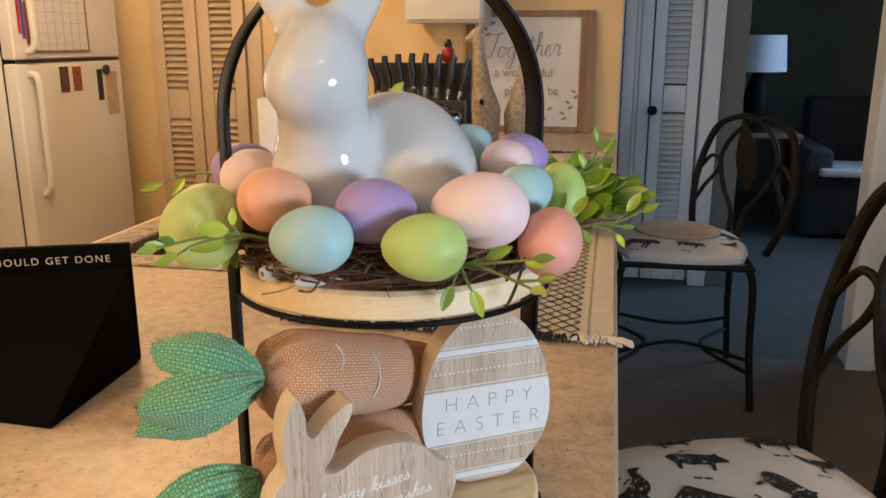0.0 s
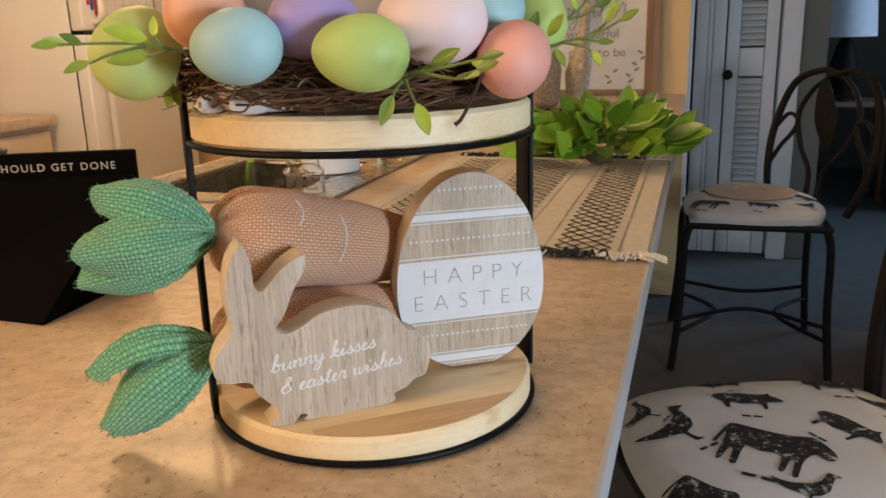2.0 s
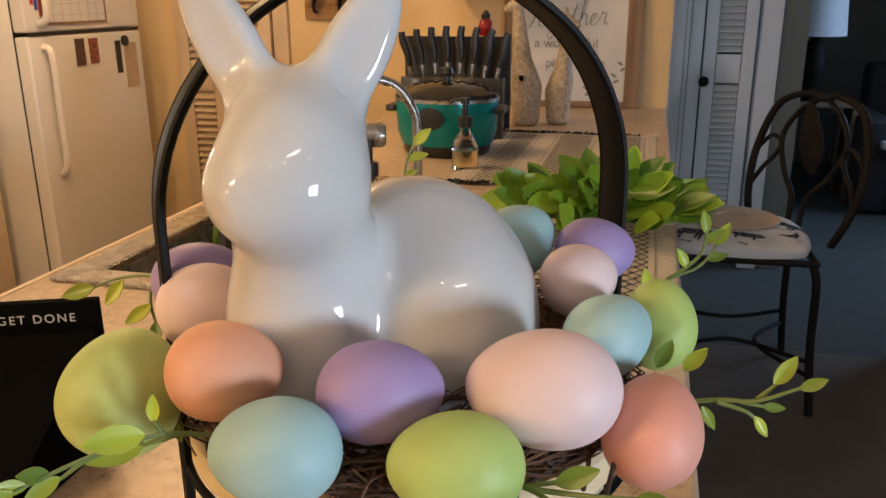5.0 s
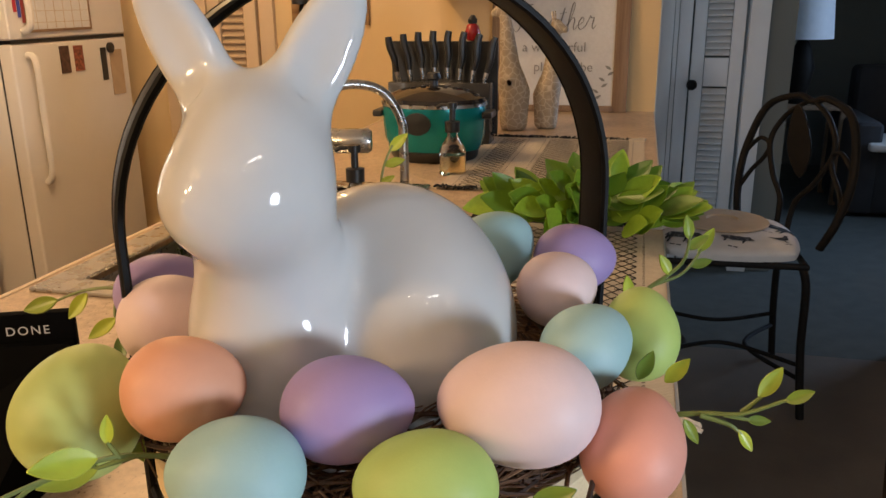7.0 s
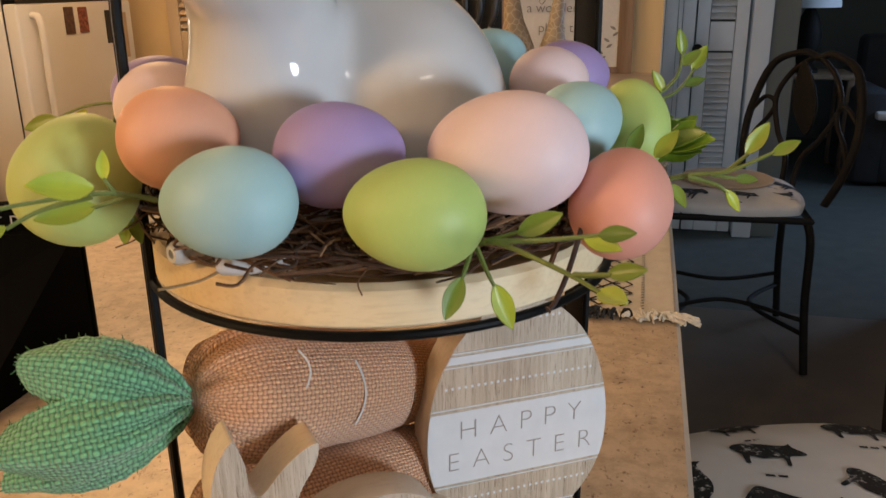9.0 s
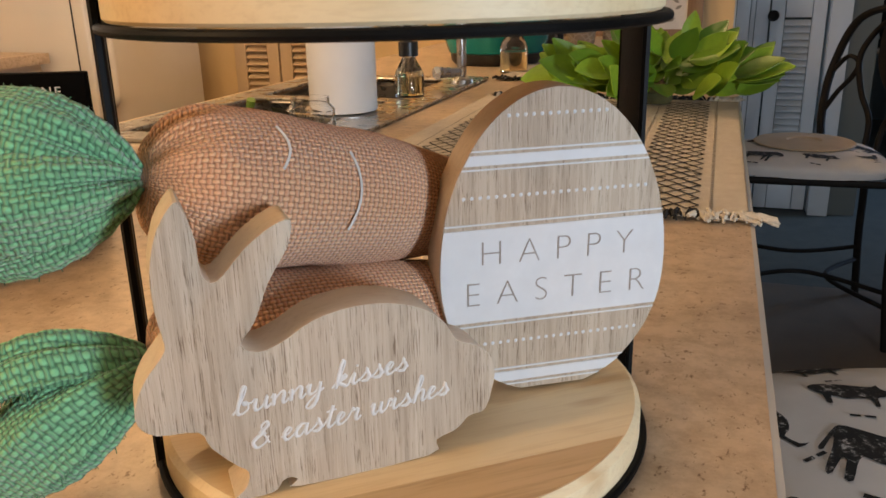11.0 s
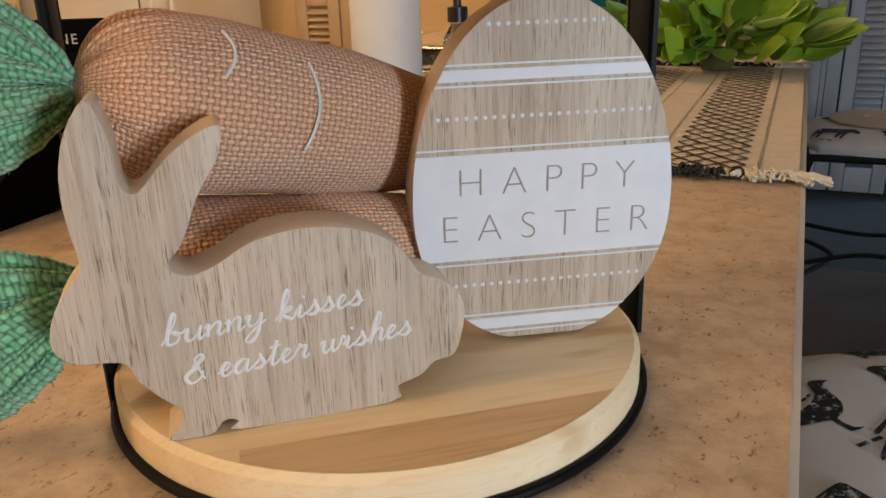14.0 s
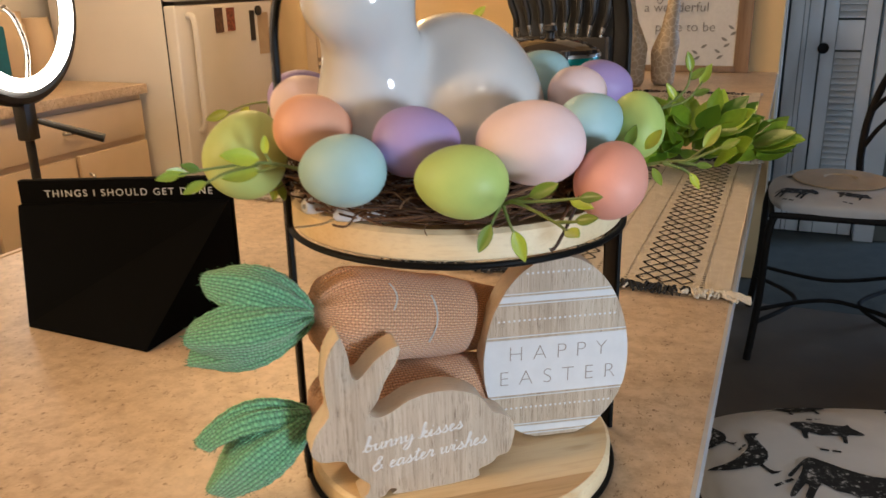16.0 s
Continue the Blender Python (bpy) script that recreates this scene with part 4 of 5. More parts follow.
D1 = (0.150, 0.130, -0.048)
carrot((-0.137, 0.592, 1.063), D1, 0.165, 0.0385, [((-0.2165, 0.562, 1.0965), 0.040, (-0.1, -0.80, 0.75), 0.65, 0.002), ((-0.2250, 0.546, 1.0385), 0.040, (-0.1, -0.95, -0.20), 0.55, 0.000), ((-0.2215, 0.537, 1.0615), 0.043, (-0.2, -1, 0.15), 0.80, 0.006)],
       [(124, 156, 0.050), (136, 194, 0.086)], "lying on top of another carrot")
D2 = (0.150, 0.110, -0.008)
carrot((-0.140, 0.584, 0.980), D2, 0.165, 0.0370, [((-0.2200, 0.536, 0.9680), 0.034, (-0.1, -0.25, 1), 0.75, 0.004), ((-0.2180, 0.550, 0.9230), 0.036, (-0.1, -0.9, -0.1), 0.4, 0.000), ((-0.2150, 0.540, 0.9320), 0.046, (-0.15, -0.9, 0.55), 0.80, 0.004)], [], "resting on the lower disc")

# ---- wooden bunny block ----
BYAW = 28.26
OUT = ((-.0175, 1.0678), (-.0250, 1.0573), (-.0292, 1.0420), (-.0295, 1.0262), (-.0276, 1.0114), (-.0294, 1.0063), (-.0364, .9978), (-.0413, .9877), (-.0417, .9788), (-.0352, .9725), (-.0191, .9702), (-.0150, .9620),
       (-.0058, .9514), (-.0009, .9466), (-.0027, .9395), (-.0077, .9345), (.0085, .9340), (.0130, .9385), (.0166, .9395), (.0194, .9376), (.0205, .9340), (.0809, .9340), (.0850, .9413),
       (.0950, .9446), (.1014, .9500), (.1089, .9512), (.1121, .9572), (.1149, .9697), (.1120, .9800), (.1040, .9866), (.0959, .9903), (.0905, .9995), (.0807, 1.0079), (.0656, 1.0134), (.0486, 1.0146), (.0316, 1.0114),
       (.0186, 1.0044), (.0082, 1.0015), (.0016, 1.0060), (.0080, 1.0148), (.0150, 1.0309), (.0236, 1.0444), (.0258, 1.0555), (.0181, 1.0541), (.0066, 1.0462), (-.0050, 1.0345), (-.0104, 1.0381), (-.0112, 1.0520), (-.0145, 1.0640))
smooth_out = [(p.x, p.y - COUNTER_Z - 0.0215) for p in catmull([(x, z, 0) for x, z in OUT], 3, True)]
block = thing("wooden_bunny", Matrix.Translation((-0.090, 0.547, COUNTER_Z + 0.0220)) @ Matrix.Rotation(radians(BYAW), 4, "Z"), "limed oak bunny-shaped block with white script on its face", "decoration")
def two_tone(ob):
    """Smooth painted edge round an oak face."""
    ob.data.materials.append(OAK_SIDE)
    for p in ob.data.polygons:
        p.material_index = 0 if abs(p.normal.y) > 0.9 else 1


two_tone(part("body", prism(smooth_out, 0.024, 0.0007), OAK, block, "limed oak with open grain"))
# handwriting: each letter a pen line from its entry to its exit stroke (x-height 1), with its advance
PEN = {
    "b": ((0, .1), (.35, .9), (.55, 2.0), (.42, 2.3), (.3, 1.8), (.25, .3), (.5, 0), (.85, .25), (.8, .8), (.58, .95), (.62, .75), (1.05, .75)),
    "u": ((0, .75), (.2, 1), (.2, .3), (.4, 0), (.7, .3), (.85, 1), (.85, .25), (1.0, 0), (1.2, .3)),
    "n": ((0, .7), (.15, 1), (.2, 0), (.25, .5), (.55, 1), (.75, .85), (.75, .2), (.9, 0), (1.1, .3)),
    "y": ((0, .75), (.2, 1), (.2, .35), (.4, .1), (.7, .35), (.85, 1), (.8, -.5), (.5, -1.1), (.2, -.9), (.5, -.3), (1.15, .4)),
    "k": ((0, .1), (.4, 1.0), (.55, 2.0), (.42, 2.3), (.3, 1.8), (.25, 0), (.28, .5), (.6, 1.0), (.75, .8), (.35, .5), (.75, .1), (.95, 0), (1.1, .3)),
    "i": ((0, .3), (.25, 1), (.22, .25), (.4, 0), (.65, .3)),
    "s": ((0, .1), (.3, .6), (.45, 1.1), (.42, .9), (.65, .4), (.5, .0), (.2, .05), (.5, .1), (.85, .3)),
    "e": ((0, .3), (.4, .5), (.55, .85), (.35, 1.0), (.15, .6), (.25, .1), (.5, 0), (.85, .35)),
    "a": ((.7, .9), (.4, 1.0), (.1, .6), (.15, .1), (.4, 0), (.65, .5), (.72, 1.0), (.7, .25), (.85, 0), (1.05, .3)),
    "t": ((0, .3), (.3, 1.0), (.42, 1.9), (.3, .4), (.45, 0), (.75, .3)),
    "r": ((0, .3), (.2, .9), (.25, 1.15), (.35, .95), (.6, .95), (.55, .3), (.7, 0), (.9, .3)),
    "w": ((0, .75), (.2, 1), (.2, .3), (.4, 0), (.65, .4), (.7, 1), (.7, .3), (.9, 0), (1.15, .4), (1.2, 1.0), (1.4, .85)),
    "h": ((0, .1), (.4, 1.0), (.55, 2.0), (.42, 2.3), (.3, 1.8), (.22, 0), (.28, .5), (.55, 1.0), (.75, .85), (.75, .2), (.9, 0), (1.1, .3)),
    "&": ((1.1, .15), (.6, 1.2), (.4, 1.8), (.65, 2.1), (.8, 1.75), (.4, 1.2), (.75, 1.15), (.3, .95), (.05, .5), (.4, 0), (.85, .3), (.95, .8)),
}
ADV = {"b": 1.05, "u": 1.15, "n": 1.05, "y": 1.1, "k": 1.05, "i": 0.62, "s": 0.80, "e": 0.80, "a": 1.0, "t": 0.72, "r": 0.86, "w": 1.35, "h": 1.0, "&": 1.2}


PEN["T"] = ((.0, 1.9), (.2, 2.25), (.7, 2.15), (1.5, 2.3), (1.0, 2.2), (.85, 1.3), (.6, .2), (.3, 0), (.1, .3))
PEN["o"] = ((.6, .9), (.3, 1.0), (.05, .6), (.15, .1), (.45, 0), (.7, .45), (.6, .95), (.75, .8), (1.0, .8))
PEN["g"] = ((.7, .9), (.4, 1.0), (.1, .6), (.15, .1), (.4, 0), (.65, .5), (.72, 1.0), (.68, -.5), (.4, -1.1), (.1, -.8), (.5, -.2), (1.05, .3))
ADV.update({"T": 1.2, "o": 0.9, "g": 1.0})


def written(word, ux, uz, slant=0.32, pen=1.0):
    """A handwritten word as one raised line of paint: thin upstrokes, thick downstrokes."""
    bm = bmesh.new()
    x = 0.0

    def stroke(pts, wide=1.0):
        line = [Vector(((p.x + slant * p.y * uz / ux) * ux, 0, p.y * uz)) for p in catmull([(a, b, 0) for a, b in pts], 5)]
        rad = []
        for i in range(len(line)):
            d = line[min(i + 1, len(line) - 1)] - line[max(i - 1, 0)]
            rad.append((0.00094 if d.z < -0.3 * abs(d.x) else 0.00050) * wide * pen)
        rad = [(rad[max(i - 1, 0)] + rad[i] + rad[min(i + 1, len(rad) - 1)]) / 3 for i in range(len(rad))]
        tube(line, rad, 6, bm=bm)
    for ch in word:
        stroke([(x + a, b) for a, b in PEN[ch]])
        if ch == "i":
            stroke([(x + 0.33, 1.45), (x + 0.36, 1.60)], 1.2)
        if ch == "t":
            stroke([(x + 0.08, 1.40), (x + 0.35, 1.45), (x + 0.68, 1.48)])
        x += ADV[ch]
    for v in bm.verts:
        v.co.y *= 0.35
    return bm, x * ux


for line, x, z in ((("bunny", "kisses"), -0.0050, 0.0412), (("&", "easter", "wishes"), 0.0010, 0.0240)):
    for word in line:
        bm, wide = written(word, 0.0071, 0.0053)
        part("script_word", bm, SCRIPT, block, "white handwritten script", pose(x, -0.0001, z, 0, -4.5), 80)
        x += (wide + 0.0042) * math.cos(radians(4.5))
        z += (wide + 0.0042) * math.sin(radians(4.5))

# ---- egg-shaped sign ----
EYAW = 20.48
EH, EW = 0.1615, 0.0612
egg_sign = thing("wooden_egg_sign", Matrix.Translation((0.0, 0.642, COUNTER_Z + 0.0220)) @ Matrix.Rotation(radians(EYAW), 4, "Z") @ Matrix.Translation((0.0418, 0, 0)), "egg-shaped wooden sign, striped white, lettered HAPPY EASTER", "sign")


def egg_half(z):
    """Half the egg's width at a height."""
    t = z / EH
    c = 0.43
    s = (t - c) / (c if t < c else 1 - c)
    return EW * math.sqrt(max(0, 1 - abs(s) ** (2.15 if t < c else 2.0)))


zs = [EH * 0.5 * (1 - math.cos(math.pi * i / 48)) for i in range(49)]
zs = [z for z in zs if z > 0.0018]
outline = [(egg_half(z), z) for z in zs[:-1]] + [(0, EH)] + [(-egg_half(z), z) for z in zs[:-1][::-1]]
two_tone(part("body", prism(outline, 0.026, 0.0006), OAK, egg_sign, "limed oak with open grain"))


def band(z0, z1, material, name, y=-0.0006, inset=0.0004):
    n = 14
    rows = [z0 + (z1 - z0) * i / n for i in range(n + 1)]
    out = [(max(0.0005, egg_half(z) - inset), z) for z in rows] + [(-max(0.0005, egg_half(z) - inset), z) for z in rows[::-1]]
    bm = prism(out, 0.0006)
    part(name, bm, material, egg_sign, "", pose(0, y, 0), None)


for z0, z1, name in ((0.0440, 0.0935, "white_stripe"), (0.1255, 0.1305, "white_stripe"), (0.0085, 0.0140, "white_stripe")):
    band(z0, z1, WHITE, name)
for z in (0.0418, 0.0960, 0.1235, 0.1325, 0.0065, 0.0160):
    band(z - 0.0004, z + 0.0004, WHITE, "white_line")
DOT = None
for z in (0.0312, 0.1095, 0.1490):
    n = int((2 * egg_half(z) - 0.006) / 0.0042)
    for i in range(n):
        if DOT is None:
            bm = bmesh.new()
            bmesh.ops.create_uvsphere(bm, u_segments=8, v_segments=5, radius=0.0010, matrix=Matrix.Diagonal((1, 0.3, 1, 1)))
            d0 = part("dot", bm, WHITE, egg_sign, "", pose((i - (n - 1) / 2) * 0.0042, 0, z))
            DOT = d0.data
        else:
            d0 = new("dot", DOT)
            d0.parent, d0.matrix_basis = egg_sign, pose((i - (n - 1) / 2) * 0.0042, 0, z)
for words, z, w in (("HAPPY", 0.0740, 1.72), ("EASTER", 0.0525, 1.78)):
    bm = lettering(words, 0.0190, w, 0, 0.0001, -0.0005, "CENTER")
    part("lettering", bm, TAUPE_INK, egg_sign, "thin taupe capitals", pose(0.0010, -0.0008, z, 0, 0.6), None)

# ---- black reminder stand ----
memo = thing("reminder_stand", Matrix.Translation((-0.53, 0.967, COUNTER_Z)) @ Matrix.Rotation(math.atan2(0.054, 0.268), 4, "Z"), "matt black reminder board with white capitals on a tray base", "sign")
part("board", box(0.272, 0.012, 0.158, (0, 0.006, 0.079), 0.002), BOARD_BLACK, memo, "black upright board")
foot = [(-0.098, -0.105), (0.072, -0.185), (0.134, -0.012), (0.134, 0.0), (-0.134, 0.0), (-0.134, -0.012)]
fb = bmesh.new()
lo = [fb.verts.new((x, y, 0.0005)) for x, y in foot]
hi = [fb.verts.new((x, y, 0.004 if i in (0, 1) else 0.128)) for i, (x, y) in enumerate(foot)]
fb.faces.new(lo[::-1])
fb.faces.new(hi)
for i in range(6):
    fb.faces.new((lo[i], lo[(i + 1) % 6], hi[(i + 1) % 6], hi[i]))
bmesh.ops.triangulate(fb, faces=[f for f in fb.faces if len(f.verts) > 4])
part("base_tray", fb, BOARD_BLACK, memo, "black sloping base", smooth=20)
part("lettering", lettering("THINGS I SHOULD GET DONE", 0.0130, 1.26, 0, 0.0001, 0.0, "CENTER"), WHITE, memo, "white capitals", pose(0.005, -0.0008, 0.136), None)

# ---- table mats ----


def mat(y0, y1, x0, x1, where):
    t = thing("table_mat", KIT @ pose((x0 + x1) / 2, (y0 + y1) / 2, COUNTER_Z), f"cream woven mat with black zigzag bands {where}", "mat", "table mats")
    w, l = x1 - x0, y1 - y0
    r = random.Random(int(y0 * 10))

    def place(u, v):
        x, y = (u - 0.5) * w, (v - 0.5) * l
        return (x, y, 0.0028 + 0.0008 * math.sin(31 * x + 9 * y))
    part("cloth", sheet(place, 24, 40, 0.003), MAT, t, "cream ribbed cotton")
    bm = bmesh.new()
    def dash(xa, ya, xb, yb, hw_):
        zz = 0.0053 + 0.0008 * math.sin(31 * xa + 9 * ya)
        bm.faces.new([bm.verts.new(q) for q in ((xa, ya - hw_, zz), (xb, yb - hw_, zz), (xb, yb + hw_, zz), (xa, ya + hw_, zz))])
    rise = 0.030
    for bx, bw in ((w / 2 - 0.085, 0.075), (0.0, 0.105), (-w / 2 + 0.085, 0.075)):
        cols = int(round(bw / 0.0125))
        step = bw / cols
        for row in range(int((l - 0.045) / rise)):
            yy = -l / 2 + 0.018 + row * rise
            for i in range(cols):
                xa, xb = bx - bw / 2 + i * step, bx - bw / 2 + (i + 1) * step
                lo_, hi_ = (yy, yy + rise / 2) if i % 2 else (yy + rise / 2, yy)
                dash(xa, lo_, xb, hi_, 0.0020 + 0.0007 * r.random())
                dash(xa, yy + rise - (lo_ - yy), xb, yy + rise - (hi_ - yy), 0.0020 + 0.0007 * r.random())
                if i % 2 == row % 2 and r.random() < 0.7:
                    dash(xa + step * 0.2, yy + rise / 2, xb - step * 0.2, yy + rise / 2, 0.0014)
        for e in (-1, 1):
            for row in range(int((l - 0.03) / 0.009)):
                dash(bx + e * (bw / 2 + 0.010), -l / 2 + 0.015 + row * 0.009, bx + e * (bw / 2 + 0.014), -l / 2 + 0.017 + row * 0.009, 0.0012)
    tagged(part("zigzag_band", bm, YARN, t, "black zigzag weave", smooth=None, keep=True), kind="stuff")
    for end in (-1, 1):
        for col, lo_, hi_, nm in ((YARN, -w / 2 + 0.01, w / 2 - 0.05, "black_fringe"), (YARN_W, -w / 2, w / 2, "cream_fringe")):
            bm = bmesh.new()
            for i in range(240 if col is YARN else 70):
                x = r.uniform(lo_, hi_) if col is YARN else r.choice((r.uniform(w / 2 - 0.05, w / 2), r.uniform(lo_, hi_)))
                a = r.uniform(-0.7, 0.7)
                ln = r.uniform(0.014, 0.030)
                p = Vector((x, end * (l / 2 - 0.004), 0.004))
                q = p + Vector((math.sin(a) * ln, end * math.cos(a) * ln * 0.8, r.uniform(-0.001, 0.004)))
                tube(catmull([p, (p + q) / 2 + Vector((0, 0, r.uniform(0.001, 0.007))), q], 3), r.uniform(0.0010, 0.0024), 5, bm=bm)
            if col is YARN_W and end < 0:   # a loose tuft past the worktop's edge
                for i in range(26):
                    p = Vector((w / 2 - r.uniform(0.0, 0.03), -l / 2 + 0.004, 0.004))
                    q = Vector((w / 2 + r.uniform(0.006, 0.028), -l / 2 - r.uniform(0.004, 0.020), r.uniform(0.002, 0.008)))
                    tube(catmull([p, (p + q) / 2 + Vector((0, 0, r.uniform(0.001, 0.006))), q], 3), r.uniform(0.0010, 0.0018), 5, bm=bm)
            tagged(part(nm, bm, col, t, nm.split("_")[0] + " knotted fringe"), kind="stuff")


mat(1.075, 1.885, -0.49, -0.006, "lying along the counter")
mat(2.18, 2.98, -0.55, -0.04, "under the giraffes")

# ---- potted greenery ----
PLEAF = stock(leaf_bm(0.082, 0.044, 0.25, 0.10, 0.0008), PLANT)
plant = thing("leafy_plant", KIT @ pose(-0.150, 1.83, COUNTER_Z + 0.006), "bushy artificial plant with bright green oval leaves", "plant")
r = random.Random(11)
part("base", lathe([(0.0, 0.0), (0.025, 0.0), (0.03, 0.008), (0.028, 0.02), (0.015, 0.03), (0.0, 0.032)], 24), plain("moss", (0.10, 0.09, 0.03), 0.9, vary=0.4), plant, "mossy base")
for k in range(100):
    a = r.uniform(0, 2 * math.pi)
    e = r.uniform(-0.30, 1.25)
    rad = r.uniform(0.01, 0.115)
    p = Vector((rad * math.cos(a) * 1.5, rad * math.sin(a) * 0.9, 0.020 + 0.075 * r.random() * (1.15 - rad * 5)))
    d = Vector((math.cos(a) * 1.2, math.sin(a), e))
    leaf_at(PLEAF, "leaf", plant, p, d, (r.uniform(-0.5, 0.5), -0.8, 0.6), r.uniform(0.8, 1.3))
for x, y, z in ((0.02, -0.03, 0.05), (0.06, 0.01, 0.06), (-0.05, 0.0, 0.05)):
    part("stem", tube(catmull([(x * 0.5, y * 0.5, 0.02), (x * 0.8, y, z * 0.6), (x, y, z)], 5), 0.002, 6), STEM, plant)
part("stem", tube(catmull([(0.03, 0.0, 0.03), (0.045, -0.01, 0.08), (0.05, -0.012, 0.115)], 5), 0.002, 6), STEM, plant)
leaf_at(PLEAF, "leaf", plant, Vector((0.05, -0.012, 0.105)), (0.15, 0, 1), (0, -1, 0), 0.75)
for dx, dz, k in ((0.9, 0.30, 1.15), (1, 0.14, 1.3), (0.8, 0.02, 1.1), (0.9, -0.1, 1.0)):
    leaf_at(PLEAF, "leaf", plant, Vector((0.13, -0.02, 0.050)), (dx, -0.25, dz), (0, -0.6, 1), k)

# ---- along the counter ----
jar = thing("glass_jar", Matrix.Translation((-0.325, 1.50, COUNTER_Z)), "small clear glass jar", "jar")
part("jar_body", lathe([(0.0, 0.001), (0.034, 0.001), (0.038, 0.006), (0.038, 0.045), (0.030, 0.055), (0.030, 0.064), (0.027, 0.064), (0.027, 0.054), (0.035, 0.043), (0.035, 0.008), (0.0, 0.006)], 32), GLASS, jar)
towel = thing("paper_towel_roll", Matrix.Translation((-0.325, 1.72, COUNTER_Z)), "white paper towel roll standing on a holder", "paper towel")
part("holder_base", lathe([(0.0, 0.0), (0.075, 0.0), (0.075, 0.008), (0.0, 0.010)], 32), STEEL, towel)
part("roll", lathe([(0.02, 0.011), (0.060, 0.011), (0.0615, 0.014), (0.0615, 0.284), (0.060, 0.288), (0.02, 0.288)], 40), PAPER, towel, "white quilted paper")


def pump(at, h, r_, label, liquid):
    s = thing("soap_dispenser", KIT @ pose(at[0], at[1], COUNTER_Z + at[2]), label, "soap dispenser")
    part("bottle", lathe([(0.0, 0.0), (r_, 0.0), (r_, h * 0.55), (r_ * 0.9, h * 0.65), (0.014, h * 0.93), (0.014, h)], 28), GLASS, s, "clear bottle")
    part("liquid", lathe([(0.0, 0.003), (r_ * 0.9, 0.003), (r_ * 0.9, h * liquid), (0.0, h * liquid)], 24), SOAP, s, "amber soap")
    p = part("pump_head", lathe([(0.0, h), (0.020, h), (0.020, h + 0.028), (0.008, h + 0.030), (0.008, h + 0.062), (0.013, h + 0.063), (0.013, h + 0.078), (0.0, h + 0.079)], 20), DARK, s, "black pump")
    part("spout", tube([(0, 0, h + 0.072), (-0.03, 0.0, h + 0.072), (-0.042, 0, h + 0.064)], 0.005, 8), DARK, p)


pump((-0.645, 1.84, 0.007), 0.080, 0.030, "clear soap bottle with black pump beside the faucet", 0.5)
pump((-0.55, 2.36, 0.0), 0.115, 0.036, "clear bottle of amber soap with black pump", 0.45)

faucet = thing("faucet", KIT @ pose(-0.60, 2.06, COUNTER_Z + 0.004), "brushed steel gooseneck kitchen faucet", "faucet")
part("neck", tube(catmull([(0, 0, 0.0), (0, 0, 0.12), (-0.005, -0.005, 0.19), (-0.045, -0.030, 0.255), (-0.115, -0.075, 0.270), (-0.175, -0.115, 0.235), (-0.19, -0.125, 0.19)], 8), 0.011, 14), STEEL, faucet, "arched steel neck")
part("escutcheon", lathe([(0.0, 0.0), (0.028, 0.0), (0.026, 0.012), (0.014, 0.02), (0.0, 0.02)], 24), STEEL, faucet)
part("spray_head", tube([(-0.042, -0.110, 0.152), (-0.050, -0.112, 0.152), (-0.120, -0.118, 0.150), (-0.185, -0.124, 0.170)], [0.022, 0.028, 0.028, 0.016], 20), STEEL, faucet, "dull steel spray head")
part("lever", tube([(0.0, -0.03, 0.03), (-0.03, -0.09, 0.035)], [0.010, 0.014], 12), STEEL, faucet)

cooker = thing("slow_cooker", KIT @ pose(-0.655, 2.58, COUNTER_Z), "teal slow cooker with black lid and base", "slow cooker")
ov = Matrix.Diagonal((1.0, 0.8, 1, 1))
part("base", lathe([(0.0, 0.0), (0.120, 0.0), (0.130, 0.010), (0.134, 0.032), (0.0, 0.032)], 40, m=ov), DARK, cooker, "black base")
part("shell", lathe([(0.0, 0.034), (0.138, 0.034), (0.150, 0.07), (0.155, 0.150), (0.154, 0.160), (0.0, 0.160)], 48, m=ov), TEAL, cooker, "teal metallic shell")
part("steel_rim", lathe([(0.14, 0.1605), (0.158, 0.1605), (0.158, 0.170), (0.14, 0.170)], 48, m=ov), STEEL, cooker)
lid = part("lid", lathe([(0.0, 0.171), (0.155, 0.171), (0.150, 0.182), (0.10, 0.205), (0.04, 0.214), (0.0, 0.215)], 48, m=ov), plain("smoked_glass", (0.02, 0.016, 0.014), 0.06), cooker, "smoked glass lid")
part("lid_knob", lathe([(0.0, 0.214), (0.012, 0.214), (0.012, 0.230), (0.022, 0.236), (0.018, 0.252), (0.0, 0.254)], 20), DARK, lid)
part("control_panel", lathe([(0.0, 0.0), (0.040, 0.0), (0.040, 0.006), (0.0, 0.008)], 28, m=Matrix.Diagonal((1, 0.8, 1, 1))), DARK, cooker, "black half-round control panel", pose(-0.02, -0.121, 0.118, 90))
for s in (-1, 1):
    part("side_handle", box(0.03, 0.08, 0.02, (0.165 * s, 0, 0.135), 0.006), DARK, cooker)

